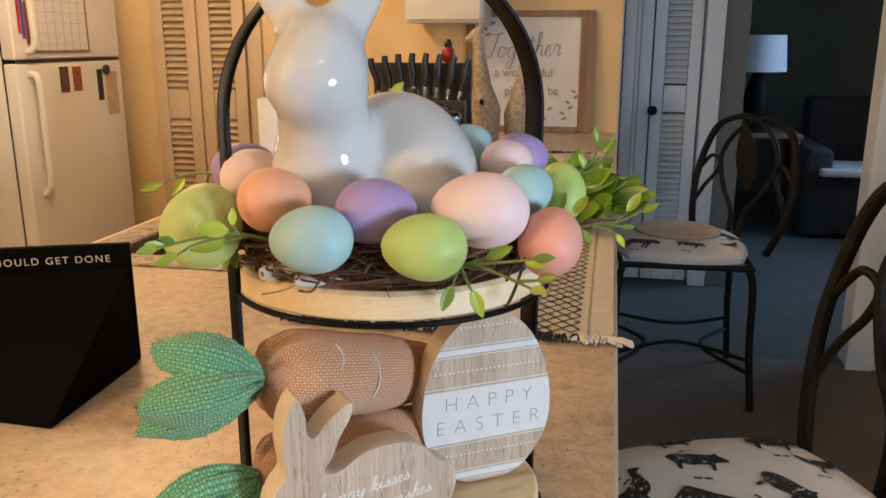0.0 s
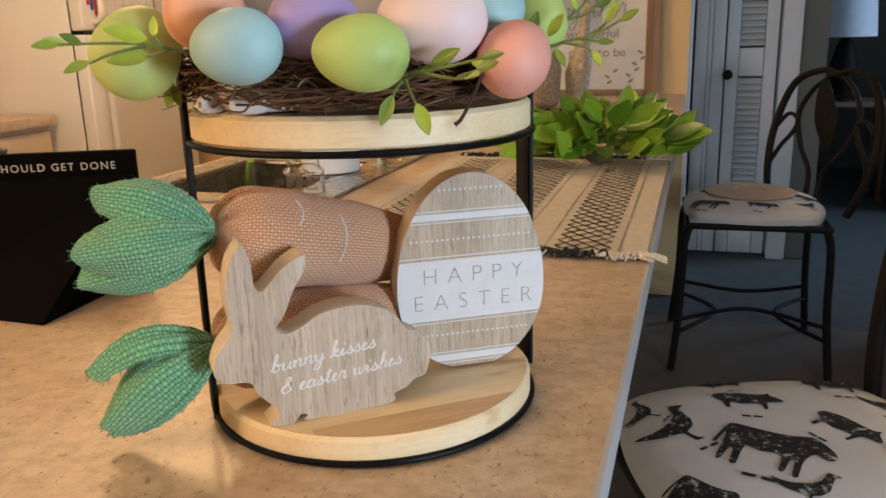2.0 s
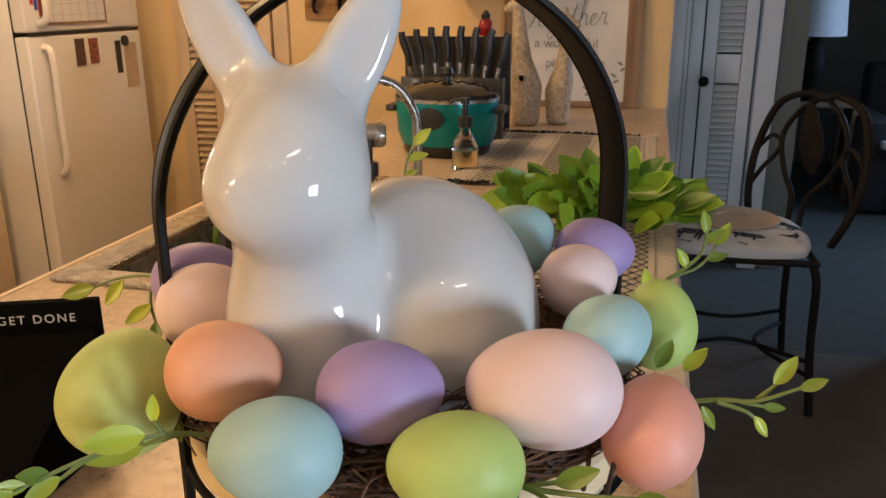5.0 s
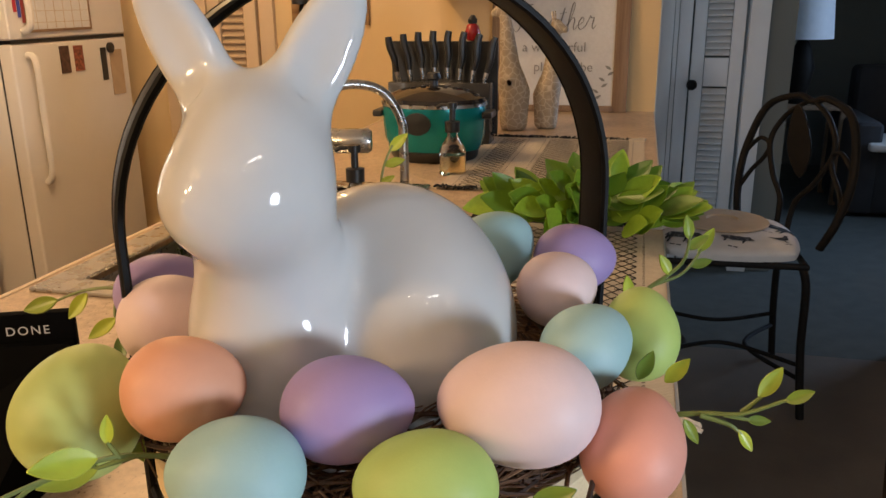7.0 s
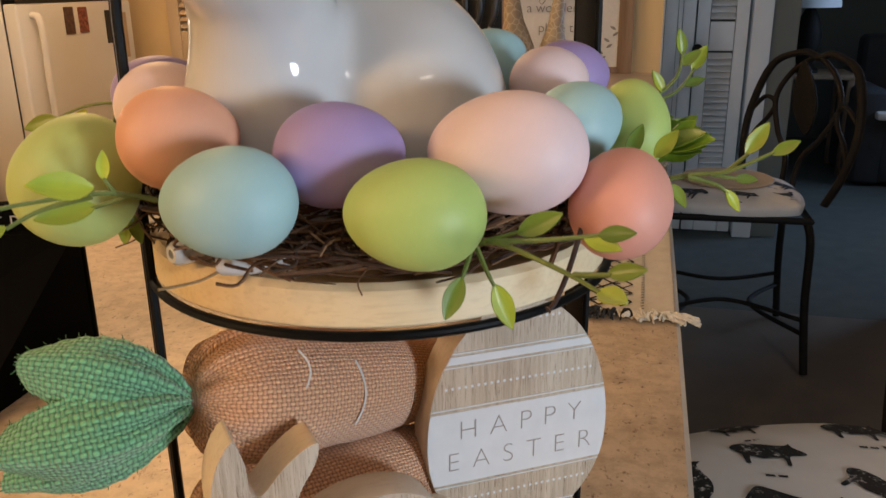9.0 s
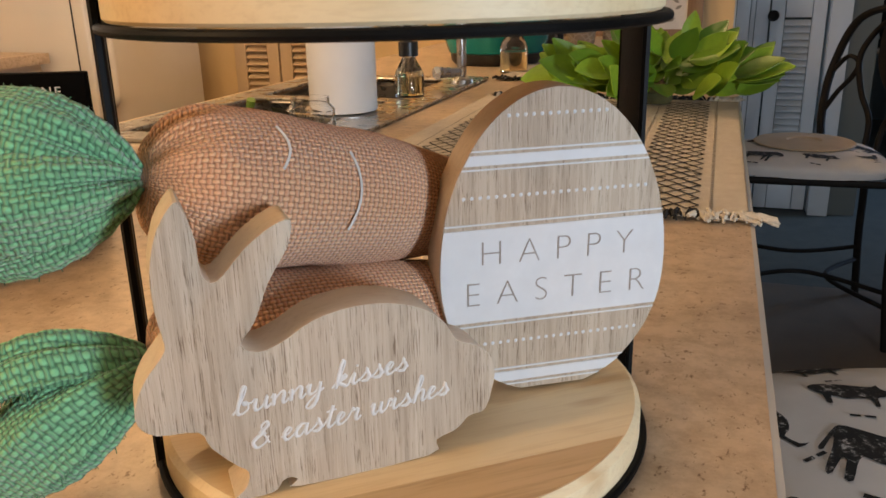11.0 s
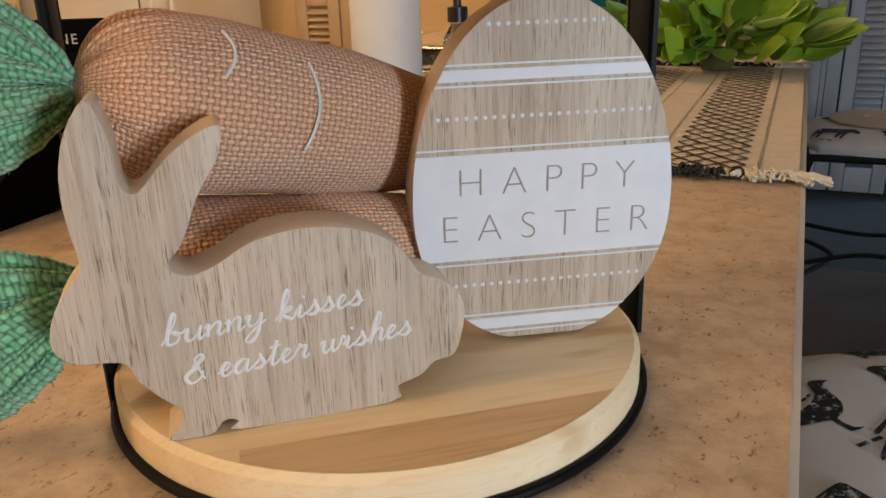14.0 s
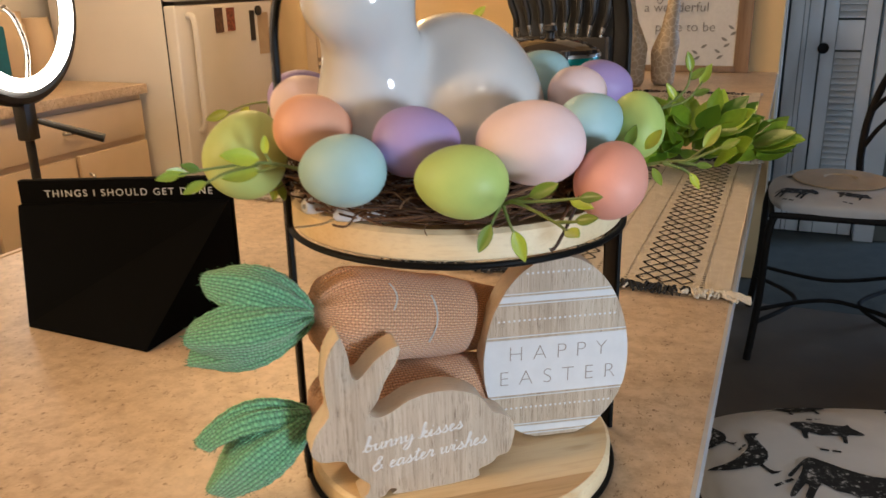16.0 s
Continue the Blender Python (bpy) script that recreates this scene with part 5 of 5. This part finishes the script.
knives = thing("knife_rack", KIT @ pose(-0.70, 2.86, COUNTER_Z), "black fan-shaped knife rack full of black-handled knives", "knife rack")
part("back_plate", box(0.36, 0.012, 0.30, (0, 0.05, 0.175), 0.002), DARK, knives)
part("tray", box(0.34, 0.09, 0.20, (0, 0.0, 0.10), 0.006), plain("smoky_acrylic", (0.05, 0.045, 0.04), 0.12), knives, "smoky clear holder")
for i in range(8):
    x = (i - 3.5) * 0.043
    lean = (i - 3.5) * 4.0
    k = part("knife_handle", tube(catmull([(0, 0, 0), (0.003, 0, 0.04), (-0.002, 0, 0.085), (0.002, 0, 0.115)], 4), [0.008 + 0.004 * math.sin(2.6 * q / 12) for q in range(13)], 10), DARK, knives, "black knife handle",
             pose(x, 0.0, 0.225 + 0.02 * math.sin(math.pi * (i + 0.5) / 8), 0, lean, 0))
    part("bolster", tube([(0, 0, -0.035), (0, 0, 0.0)], [0.006, 0.008], 10), STEEL, k, "bright steel bolster")
rooster = part("red_ornament", lathe([(0.0, 0.0), (0.018, 0.003), (0.026, 0.025), (0.020, 0.048), (0.010, 0.058), (0.0, 0.06)], 24), RED, None, "small red glazed ornament with dark stalk on the knife rack", KIT @ pose(-0.605, 2.91, COUNTER_Z + 0.325))
tagged(rooster, category="ornament")
part("stalk", lathe([(0.0, 0.055), (0.014, 0.056), (0.016, 0.068), (0.006, 0.082), (0.0, 0.083)], 16), DARK, rooster, "black cap")

pic = thing("framed_print", KIT @ pose(-0.405, 3.70, COUNTER_Z, -4), "white lettered print in a brown wooden frame leaning on the wall", "picture")
for x, z, w, h in ((-0.26, 0.265, 0.035, 0.53), (0.26, 0.265, 0.060, 0.53), (0, 0.013, 0.485, 0.026), (0, 0.517, 0.485, 0.026)):
    part("frame_bar", box(w, 0.03, h, (x, 0, z), 0.003), FRAME_WOOD, pic, "brown wooden bar")
part("print", box(0.486, 0.008, 0.479, (0, 0.006, 0.265)), WHITE, pic, "white card")
INK = plain("grey_ink", (0.26, 0.26, 0.25), 0.8)
part("handwriting", written("Together", 0.047, 0.046, 0.20, 2.4)[0], INK, pic, "flowing grey handwriting", pose(-0.195, -0.002, 0.325, 0, -2), 80)
for words, x, z, sz, sh in (("a wonderful", -0.15, 0.245, 0.055, 0.0), ("place to be", -0.10, 0.165, 0.055, 0.0)):
    part("lettering", lettering(words, sz, 1.0, sh, 0.0002, -0.0004), INK, pic, "thin grey lettering", pose(x, -0.004, z), None)
LEAFLET = stock(leaf_bm(0.035, 0.014, 0.05, 0.0, 0.0006), INK)
for x, z, n, up in ((0.16, 0.055, 6, 1), (-0.17, 0.47, 6, -1), (0.07, 0.05, 3, 1)):
    for i in range(n):
        leaf_at(LEAFLET, "printed_leaf", pic, Vector((x + 0.012 * i * up, -0.0005, z + 0.024 * i * up)), ((-1) ** i, 0, 0.6), (0, -1, 0), 0.8)


def giraffe(at, h, turn):
    def field(g):
        s = h / 0.36
        q = g / s
        def cap(a, b, ra, rb):
            a, b = np.array(a), np.array(b)
            t = np.clip(((q - a) @ (b - a)) / ((b - a) @ (b - a)), 0, 1)
            return np.linalg.norm(q - a - t[..., None] * (b - a), axis=-1) - (ra + (rb - ra) * t)
        f = cap((0, 0, 0.02), (0, 0, 0.13), 0.028, 0.034)
        f = smin(f, cap((0.025, 0, 0.02), (0.02, 0, 0.10), 0.020, 0.03), 0.02)
        f = smin(f, cap((0, 0, 0.13), (-0.018, 0, 0.30), 0.030, 0.014), 0.02)
        f = smin(f, cap((-0.018, 0, 0.315), (-0.045, 0, 0.300), 0.017, 0.010), 0.01)
        for e in (-1, 1):
            f = smin(f, cap((-0.012, 0.010 * e, 0.325), (-0.008, 0.013 * e, 0.352), 0.004, 0.004), 0.004)
        return np.maximum(f, 0.001 - q[..., 2]) * s
    v, fq = blob_mesh(field, (-0.08 * h / 0.36, -0.05, -0.003), (0.07 * h / 0.36, 0.05, h + 0.01), 0.004)
    bm = bmesh.new()
    vv = [bm.verts.new(p) for p in v]
    for q in fq:
        bm.faces.new([vv[i] for i in q])
    tagged(part("giraffe_figurine", bm, GIRAFFE, None, "carved pale wooden giraffe figurine with patterned coat", KIT @ pose(at[0], at[1], COUNTER_Z, 0, 0, turn), 80), category="figurine", group="giraffes")


giraffe((-0.515, 3.16), 0.49, 0)
giraffe((-0.385, 3.22), 0.42, 170)

# ---- key rack on the wall ----
rack = thing("key_rack", KIT @ pose(-1.41, 3.745, 1.485), "wooden key rack with dark hooks on the wall", "key rack")
part("board", box(0.36, 0.016, 0.44, (0, -0.006, 0), 0.003), wood("rack_wood", (0.42, 0.24, 0.10), (0.25, 0.13, 0.05), 15, "x"), rack)
for i in range(3):
    part("hook", tube(catmull([(-0.12 + 0.12 * i, -0.016, -0.12), (-0.12 + 0.12 * i, -0.05, -0.15), (-0.12 + 0.12 * i, -0.05, -0.18), (-0.12 + 0.12 * i, -0.03, -0.19)], 4), 0.008, 8), IRON, rack)
    part("jar_sconce", lathe([(0.0, 0), (0.035, 0.0), (0.038, 0.05), (0.028, 0.07), (0.0, 0.07)], 20), (DARK, PAPER, KRAFT)[i], rack, "", pose(-0.12 + 0.12 * i, -0.055, -0.13))

upper = thing("wall_cabinet", KIT @ pose(-0.735, 3.595, 1.385), "pale cream wall cabinet above the counter's end", "cabinet")
part("body", box(0.33, 0.28, 0.75, (0, 0, 0.376), 0.003), OFFWHITE, upper)
part("door", box(0.315, 0.018, 0.73, (0, -0.150, 0.378), 0.004), OFFWHITE, upper)

# ---- fridge ----
fr = thing("fridge", KIT @ pose(-2.30, 3.17, 0), "white top-freezer fridge with magnets and papers on it", "fridge")
part("body", box(0.62, 0.70, 1.68, (-0.37, 0, 0.86), 0.008), FRIDGE_W, fr)
for z0, z1, nm in ((0.10, 1.225, "fridge_door"), (1.240, 1.70, "freezer_door")):
    d = part(nm, box(0.06, 0.70, z1 - z0, (-0.025, 0, (z0 + z1) / 2), 0.012, 3), FRIDGE_W, fr, "white door")
    a, b = (z1 - 0.04, z0 + 0.60) if nm == "fridge_door" else (z0 + 0.03, z0 + 0.36)
    part("handle", tube(catmull([(0.01, -0.28, a), (0.045, -0.28, a - 0.03 if a > b else a + 0.03), (0.045, -0.28, (a + b) / 2), (0.04, -0.275, b + (0.05 if a > b else -0.05)), (0.01, -0.27, b)], 6), 0.014, 10), FRIDGE_W, d, "long white handle")
part("gasket", box(0.012, 0.69, 1.59, (-0.062, 0, 0.90)), DARK, fr)
part("gap_strip", box(0.004, 0.685, 0.012, (0.0, 0, 1.2325)), DARK, fr)


def note(y, z, w, h, material, name, label):
    ob = part(name, box(0.003, w, h, (0, 0, 0)), material, None, label, KIT @ pose(-2.2925, y, z))
    return tagged(ob, category="magnet" if "magnet" in name else "paper")


note(3.10, 1.155, 0.055, 0.105, MAGNET, "photo_magnet", "dark photo magnet on the fridge door")
note(3.185, 1.155, 0.055, 0.10, plain("photo_red", (0.35, 0.10, 0.06), 0.4, vary=0.8, scale=90), "photo_magnet", "reddish photo magnet on the fridge door")
note(3.345, 1.12, 0.035, 0.135, DARK, "magnet_strip", "black magnet strip on the fridge door")
note(3.43, 1.08, 0.085, 0.19, KRAFT, "note_paper", "tan note hanging on the fridge door")
tagged(part("round_magnet", lathe([(0.0, 0.0), (0.022, 0.0), (0.022, 0.010), (0.0, 0.012)], 20), DARK, None, "dark round clip magnet holding a note", KIT @ pose(-2.2915, 3.39, 1.185, 0, 90)), category="magnet")
cal = note(3.10, 1.40, 0.36, 0.26, WHITE, "calendar", "white month calendar sheet on the freezer door")
for y in (-0.185, 0.185):
    part("border", box(0.002, 0.010, 0.27, (0.002, y, 0)), FRAME_WOOD, cal)
part("border", box(0.002, 0.36, 0.010, (0.0022, 0, -0.13)), FRAME_WOOD, cal)
for i in range(1, 7):
    part("grid_line", box(0.001, 0.0015, 0.25, (0.0022, -0.18 + 0.0514 * i, 0)), KRAFT, cal)
for i in range(6):
    part("grid_line", box(0.001, 0.35, 0.0015, (0.0024, 0, -0.10 + 0.042 * i)), KRAFT, cal)
for i, c in enumerate(((0.5, 0.03, 0.05), (0.06, 0.08, 0.4), (0.5, 0.08, 0.08))):
    note(2.865 + 0.020 * i, 1.42 - 0.02 * i, 0.014, 0.16, plain("marker_colour", c, 0.4), "marker_magnet", "coloured marker clipped to the freezer door")

# ---- cabinets along the far side ----
for i, (y0, y1) in enumerate(((1.99, 2.79), (1.18, 1.98), (0.37, 1.17))):
    c = thing("drawer_cabinet", KIT @ pose(-2.80, (y0 + y1) / 2, 0), "cream base cabinet with drawer over two doors", "cabinet", "kitchen cabinets")
    w = y1 - y0
    part("body", box(0.58, w, 0.78, (0, 0, 0.48)), CREAM, c)
    dr = part("drawer", box(0.02, w - 0.03, 0.15, (0.302, 0, 0.775), 0.004), CREAM, c)
    part("pull", tube(catmull([(0.312, -0.05, 0.775), (0.335, -0.035, 0.775), (0.335, 0.035, 0.775), (0.312, 0.05, 0.775)], 4), 0.006, 8), STEEL, dr)
    for s in (-1, 1):
        dd = part("door", box(0.02, w / 2 - 0.022, 0.57, (0.302, s * w / 4, 0.39), 0.004), CREAM, c)
        part("pull", tube(catmull([(0.312, s * 0.05, 0.50), (0.335, s * 0.05, 0.515), (0.335, s * 0.05, 0.585), (0.312, s * 0.05, 0.60)], 4), 0.006, 8), STEEL, dd)
ct = tagged(part("side_worktop", box(0.64, 2.44, 0.04, (-2.785, 1.575, 0.893), 0.004), COUNTER, None, "tan laminate worktop on the far cabinets", KIT.copy()), category="worktop")
caddy = part("teal_box", box(0.16, 0.22, 0.26, (0, 0, 0.13), 0.012), BLUEGREEN, None, "dark teal canister on the far worktop", KIT @ pose(-2.76, 2.22, 0.914))
tagged(caddy, category="canister")
for i, (y, h) in enumerate(((2.46, 0.24), (2.60, 0.30), (2.74, 0.27))):
    b = part("canister", lathe([(0.0, 0.0), (0.065, 0.0), (0.068, 0.01), (0.068, h * 0.8), (0.06, h * 0.86), (0.06, h), (0.0, h)], 28), CREAM, None, "cream canister against the far wall", KIT @ pose(-2.99, y, 0.914))
    tagged(b, category="canister", group="canisters")

# ---- ring lamp on a stand ----
ringl = thing("ring_lamp", Matrix.Translation((-1.27, 1.77, 0)) @ Matrix.Rotation(radians(88), 4, "Z"), "lit ring lamp with black rim on a tripod stand", "lamp")
RZ = 1.266
part("rim", tube([(0.208 * math.cos(a * math.pi / 32), 0.012, RZ + 0.208 * math.sin(a * math.pi / 32)) for a in range(64)], 0.021, 10, True), DARK, ringl, "black plastic rim")
part("light_tube", tube([(0.178 * math.cos(a * math.pi / 32), -0.008, RZ + 0.178 * math.sin(a * math.pi / 32)) for a in range(64)], 0.016, 10, True), glow("ring_glow", (1.0, 0.93, 0.82), 9.0), ringl, "glowing white ring")
part("clamp", box(0.04, 0.035, 0.09, (0, 0.015, RZ - 0.265), 0.006), DARK, ringl)
part("clamp_lever", tube([(0.01, -0.01, RZ - 0.265), (0.07, -0.14, RZ - 0.315)], [0.007, 0.011], 10), DARK, ringl, "black locking lever")
part("pole", tube([(0, 0.015, 0.30), (0, 0.015, RZ - 0.23)], 0.011, 12), DARK, ringl)
for k in range(3):
    a = radians(90 + 120 * k)
    part("leg", tube([(0.01 * math.cos(a), 0.015 + 0.01 * math.sin(a), 0.42), (0.26 * math.cos(a), 0.015 + 0.26 * math.sin(a), 0.012)], 0.009, 8), DARK, ringl)
part("phone_arm", tube(catmull([(0, 0.0, RZ - 0.20), (0.0, -0.02, RZ - 0.10), (-0.02, -0.02, RZ - 0.03), (-0.05, -0.02, RZ)], 5), 0.006, 8), STEEL, ringl)

# ---- bar stools ----


BEASTS = {   # half-drawn silhouettes, tail at x=0, head at x=1
    "cow": ((0.0, .10), (.03, .30), (.10, .36), (.35, .34), (.60, .36), (.74, .42), (.84, .36), (.97, .22), (1.0, .10), (.93, .05), (.84, .12), (.78, .02), (.76, -.12), (.77, -.34), (.72, -.34), (.70, -.12), (.66, -.08), (.65, -.30), (.60, -.30),
            (.58, -.04), (.40, -.06), (.28, -.02), (.26, -.16), (.27, -.36), (.21, -.36), (.19, -.14), (.15, -.10), (.13, -.32), (.08, -.32), (.07, 0.02), (.04, .18), (.02, -.05), (-.02, -.05)),
    "pig": ((0.0, .16), (.08, .26), (.30, .31), (.58, .29), (.76, .30), (.82, .36), (.85, .26), (1.0, .12), (.98, .05), (.84, .03), (.76, -.02), (.75, -.22), (.69, -.22), (.67, -.04), (.40, -.09), (.24, -.04), (.23, -.22), (.16, -.22), (.14, -.01), (.05, .06)),
    "bird": ((0.0, .30), (.16, .22), (.34, .20), (.55, .26), (.70, .36), (.78, .54), (.86, .58), (1.0, .50), (.90, .47), (.84, .30), (.78, .10), (.64, -.04), (.54, -.08), (.55, -.26), (.64, -.30), (.48, -.30), (.49, -.08), (.30, -.02), (.12, .10)),
}


def beast(parent, kind, tail, head, up, zf):
    """One printed farm animal as a flat shape on the cloth, from tail to head, its back turned towards up."""
    t, h = Vector((*tail, 0)), Vector((*head, 0))
    ax = h - t
    side = Vector((-ax.y, ax.x, 0))
    if side.dot(Vector((*up, 0))) < 0:
        side = -side
    bm = bmesh.new()
    line = catmull([(a, b, 0) for a, b in BEASTS[kind]], 2, True)
    f = bm.faces.new([bm.verts.new(t + ax * p.x + side * p.y) for p in line])
    bmesh.ops.triangulate(bm, faces=[f])
    bmesh.ops.subdivide_edges(bm, edges=[e for e in bm.edges if e.calc_length() > 0.02], cuts=2, use_grid_fill=True)
    for k in range(2):   # a word's worth of dashes under the animal
        a = t + ax * (0.35 + 0.16 * k) - side * 0.52
        bm.faces.new([bm.verts.new(a + ax * dx + side * dy) for dx, dy in ((0, 0), (0.12, 0), (0.12, 0.05), (0, 0.05))])
    for v in bm.verts:
        v.co.z = zf(v.co.x, v.co.y) + 0.0016
    part("printed_animal", bm, PRINT, parent, "black printed farm animal", None, None)


def stool(m, label, prints, swing=0):
    """swing: degrees by which the backrest stands round towards the seat's far side."""
    s = thing("bar_stool", m, label, "bar stool", "bar stools")
    hw = 0.205

    def top_z(x, y):
        u, v = min(1, abs(x) / hw), min(1, abs(y) / hw)
        return 0.585 + 0.040 * (1 - u ** 4) ** 0.5 * (1 - v ** 4) ** 0.5
    bm = bmesh.new()
    n = 22
    grid = {}
    for i in range(n + 1):
        for j in range(n + 1):
            a, b = 2 * i / n - 1, 2 * j / n - 1
            a, b = math.sin(a * math.pi / 2), math.sin(b * math.pi / 2)
            k = 1 - 0.17 * a * a * b * b
            grid[i, j] = bm.verts.new((a * hw * k, b * hw * k, top_z(a * hw, b * hw)))
    for i in range(n):
        for j in range(n):
            bm.faces.new((grid[i, j], grid[i + 1, j], grid[i + 1, j + 1], grid[i, j + 1]))
    edge = [grid[i, 0] for i in range(n)] + [grid[n, j] for j in range(n)] + [grid[i, n] for i in range(n, 0, -1)] + [grid[0, j] for j in range(n, 0, -1)]
    low = [bm.verts.new((v.co.x * 0.985, v.co.y * 0.985, 0.566)) for v in edge]
    for i in range(len(edge)):
        bm.faces.new((edge[i], low[i], low[(i + 1) % len(low)], edge[(i + 1) % len(low)]))
    bm.faces.new(low)
    seat = part("seat", bm, CLOTH, s, "off-white cushion printed with black farm animals", smooth=60)
    for kind, tail, head in prints:
        beast(seat, kind, tail, head, (-0.35, 1), top_z)
    part("seat_frame", tube([(sx * 0.195, sy * 0.195, 0.555) for sx, sy in ((-1, -1), (1, -1), (1, 1), (-1, 1))], 0.012, 8, True), IRON, s)
    for sx in (-1, 1):
        for sy in (-1, 1):
            part("leg", tube(catmull([(sx * 0.185, sy * 0.185, 0.555), (sx * 0.200, sy * 0.200, 0.48), (sx * 0.205, sy * 0.205, 0.25), (sx * 0.222, sy * 0.222, 0.006)], 5), 0.0115, 10), IRON, s)
    for k, (z, q) in enumerate(((0.20, 0.205), (0.20, 0.205))):
        a = [(-q, -q), (q, -q)] if k == 0 else [(-q, q), (q, q)]
        part("foot_rail", tube(catmull([(a[0][0], a[0][1], z), (0, a[0][1] * 0.45, z + 0.01), (a[1][0], a[1][1], z)], 8), 0.008, 8), IRON, s)
        part("foot_rail", tube(catmull([(-q if k else q, -q, z - 0.05), ((-q if k else q) * 0.45, 0, z - 0.04), (-q if k else q, q, z - 0.05)], 8), 0.008, 8), IRON, s)
    # scrolled back on the +x side
    bk = part("backrest", tube(catmull([(0.205, -0.17, 0.56), (0.225, -0.205, 0.68), (0.250, -0.215, 0.84), (0.275, -0.165, 1.02), (0.290, -0.06, 1.075), (0.293, 0.0, 1.06), (0.290, 0.06, 1.075), (0.275, 0.165, 1.02), (0.250, 0.215, 0.84),
                                        (0.225, 0.205, 0.68), (0.205, 0.17, 0.56)], 8), 0.0125, 10), IRON, s, "dark iron scrolled back", pose(0, 0, 0, 0, 0, swing))
    for e in (-1, 1):
        part("scroll", tube(catmull([(0.290, 0.015 * e, 1.06), (0.280, 0.085 * e, 1.00), (0.266, 0.125 * e, 0.90), (0.248, 0.085 * e, 0.78), (0.236, 0.030 * e, 0.69), (0.222, 0.022 * e, 0.57)], 7), 0.009, 8), IRON, bk)
        part("scroll", tube(catmull([(0.252, 0.212 * e, 0.84), (0.256, 0.160 * e, 0.90), (0.262, 0.122 * e, 0.88), (0.256, 0.135 * e, 0.83), (0.246, 0.175 * e, 0.77), (0.232, 0.205 * e, 0.70)], 6), 0.008, 8), IRON, bk)
    part("splat", prism([(p.x, p.y) for p in catmull([(0, -0.12, 0), (0.045, -0.02, 0), (0.03, 0.09, 0), (0, 0.15, 0), (-0.03, 0.09, 0), (-0.045, -0.02, 0)], 6, True)], 0.008, 0.002), IRON, bk, "pierced leaf-shaped splat", pose(0.262, 0, 0.90, 0, 8, 90))
    return s


near = (("cow", (-0.105, 0.003), (0.000, -0.080)), ("bird", (-0.184, 0.013), (-0.092, 0.050)), ("pig", (-0.066, 0.105), (0.020, 0.078)), ("pig", (0.040, 0.045), (0.075, -0.040)), ("bird", (-0.185, 0.070), (-0.140, 0.110)),
        ("cow", (-0.195, -0.075), (-0.150, -0.150)), ("bird", (0.120, 0.075), (0.185, 0.045)), ("pig", (0.080, 0.140), (0.160, 0.120)), ("cow", (0.070, -0.075), (0.165, -0.105)), ("bird", (-0.090, -0.110), (-0.020, -0.140)), ("pig", (-0.060, 0.165), (0.010, 0.168)))
far = (("cow", (-0.185, -0.100), (-0.080, -0.145)), ("pig", (-0.030, -0.120), (0.060, -0.150)), ("bird", (0.110, -0.120), (0.180, -0.100)), ("cow", (0.100, 0.030), (0.190, -0.030)), ("pig", (-0.150, 0.06), (-0.07, 0.09)))
stool(KIT @ pose(0.205, 1.16, 0, 0, 0, 22) @ Matrix.Diagonal((1.12, 1.12, 1.045, 1)), "iron bar stool with off-white farm-animal seat, close to the counter", near)
stool(KIT @ pose(0.255, 3.14, 0, 0, 0, 2) @ Matrix.Diagonal((1.17, 1.17, 0.955, 1)), "iron bar stool with scrolled back and tan mat on its seat", far, 34)
hat = tagged(part("round_mat", lathe([(0.0, 0.0), (0.14, 0.0), (0.143, 0.003), (0.14, 0.006), (0.05, 0.010), (0.045, 0.006), (0.0, 0.006)], 48), KRAFT, None, "tan round paper mat lying on the stool seat", KIT @ pose(0.250, 3.20, 0.5985, 0, 0) @ Matrix.Scale(1.12, 4)), category="mat")

# ---- dark living room ----
side_t = thing("side_table", KIT @ pose(1.02, 6.3, 0), "dark wooden side table in the dim room", "table")
part("tabletop", box(0.55, 0.45, 0.03, (0, 0, 0.655), 0.006), FRAME_WOOD, side_t)
for sx in (-1, 1):
    for sy in (-1, 1):
        part("leg", box(0.04, 0.04, 0.64, (sx * 0.24, sy * 0.19, 0.32), 0.004), FRAME_WOOD, side_t)
lamp = thing("table_lamp", KIT @ pose(0.985, 6.25, 0.671), "table lamp with pale drum shade and dark twisted base, unlit", "lamp")
part("base", lathe([(0.0, 0.0), (0.09, 0.0), (0.09, 0.02), (0.05, 0.05), (0.075, 0.14), (0.09, 0.24), (0.06, 0.36), (0.03, 0.42), (0.012, 0.45), (0.012, 0.50), (0.0, 0.50)], 28), IRON, lamp)
part("shade", lathe([(0.185, 0.425), (0.165, 0.675), (0.162, 0.675), (0.182, 0.425)], 40), SHADE_CLOTH, lamp, "pale linen drum shade")
sofa = thing("sofa", KIT @ pose(1.9, 6.2, 0, 0, 0, 0), "dark sofa with pale throw in the dim room", "sofa")
DKC = plain("dark_upholstery", (0.035, 0.034, 0.036), 0.9, vary=0.3, scale=9, bump=0.5)
part("seat", box(1.0, 0.85, 0.42, (0, 0, 0.23), 0.05, 3), DKC, sofa)
part("backrest", box(1.0, 0.22, 0.85, (0, 0.40, 0.48), 0.06, 3), DKC, sofa)
part("armrest", box(0.18, 0.85, 0.60, (-0.55, 0, 0.31), 0.05, 3), DKC, sofa)
part("throw", box(0.5, 0.5, 0.05, (-0.3, -0.25, 0.46), 0.02, 2), CLOTH, sofa, "pale throw")
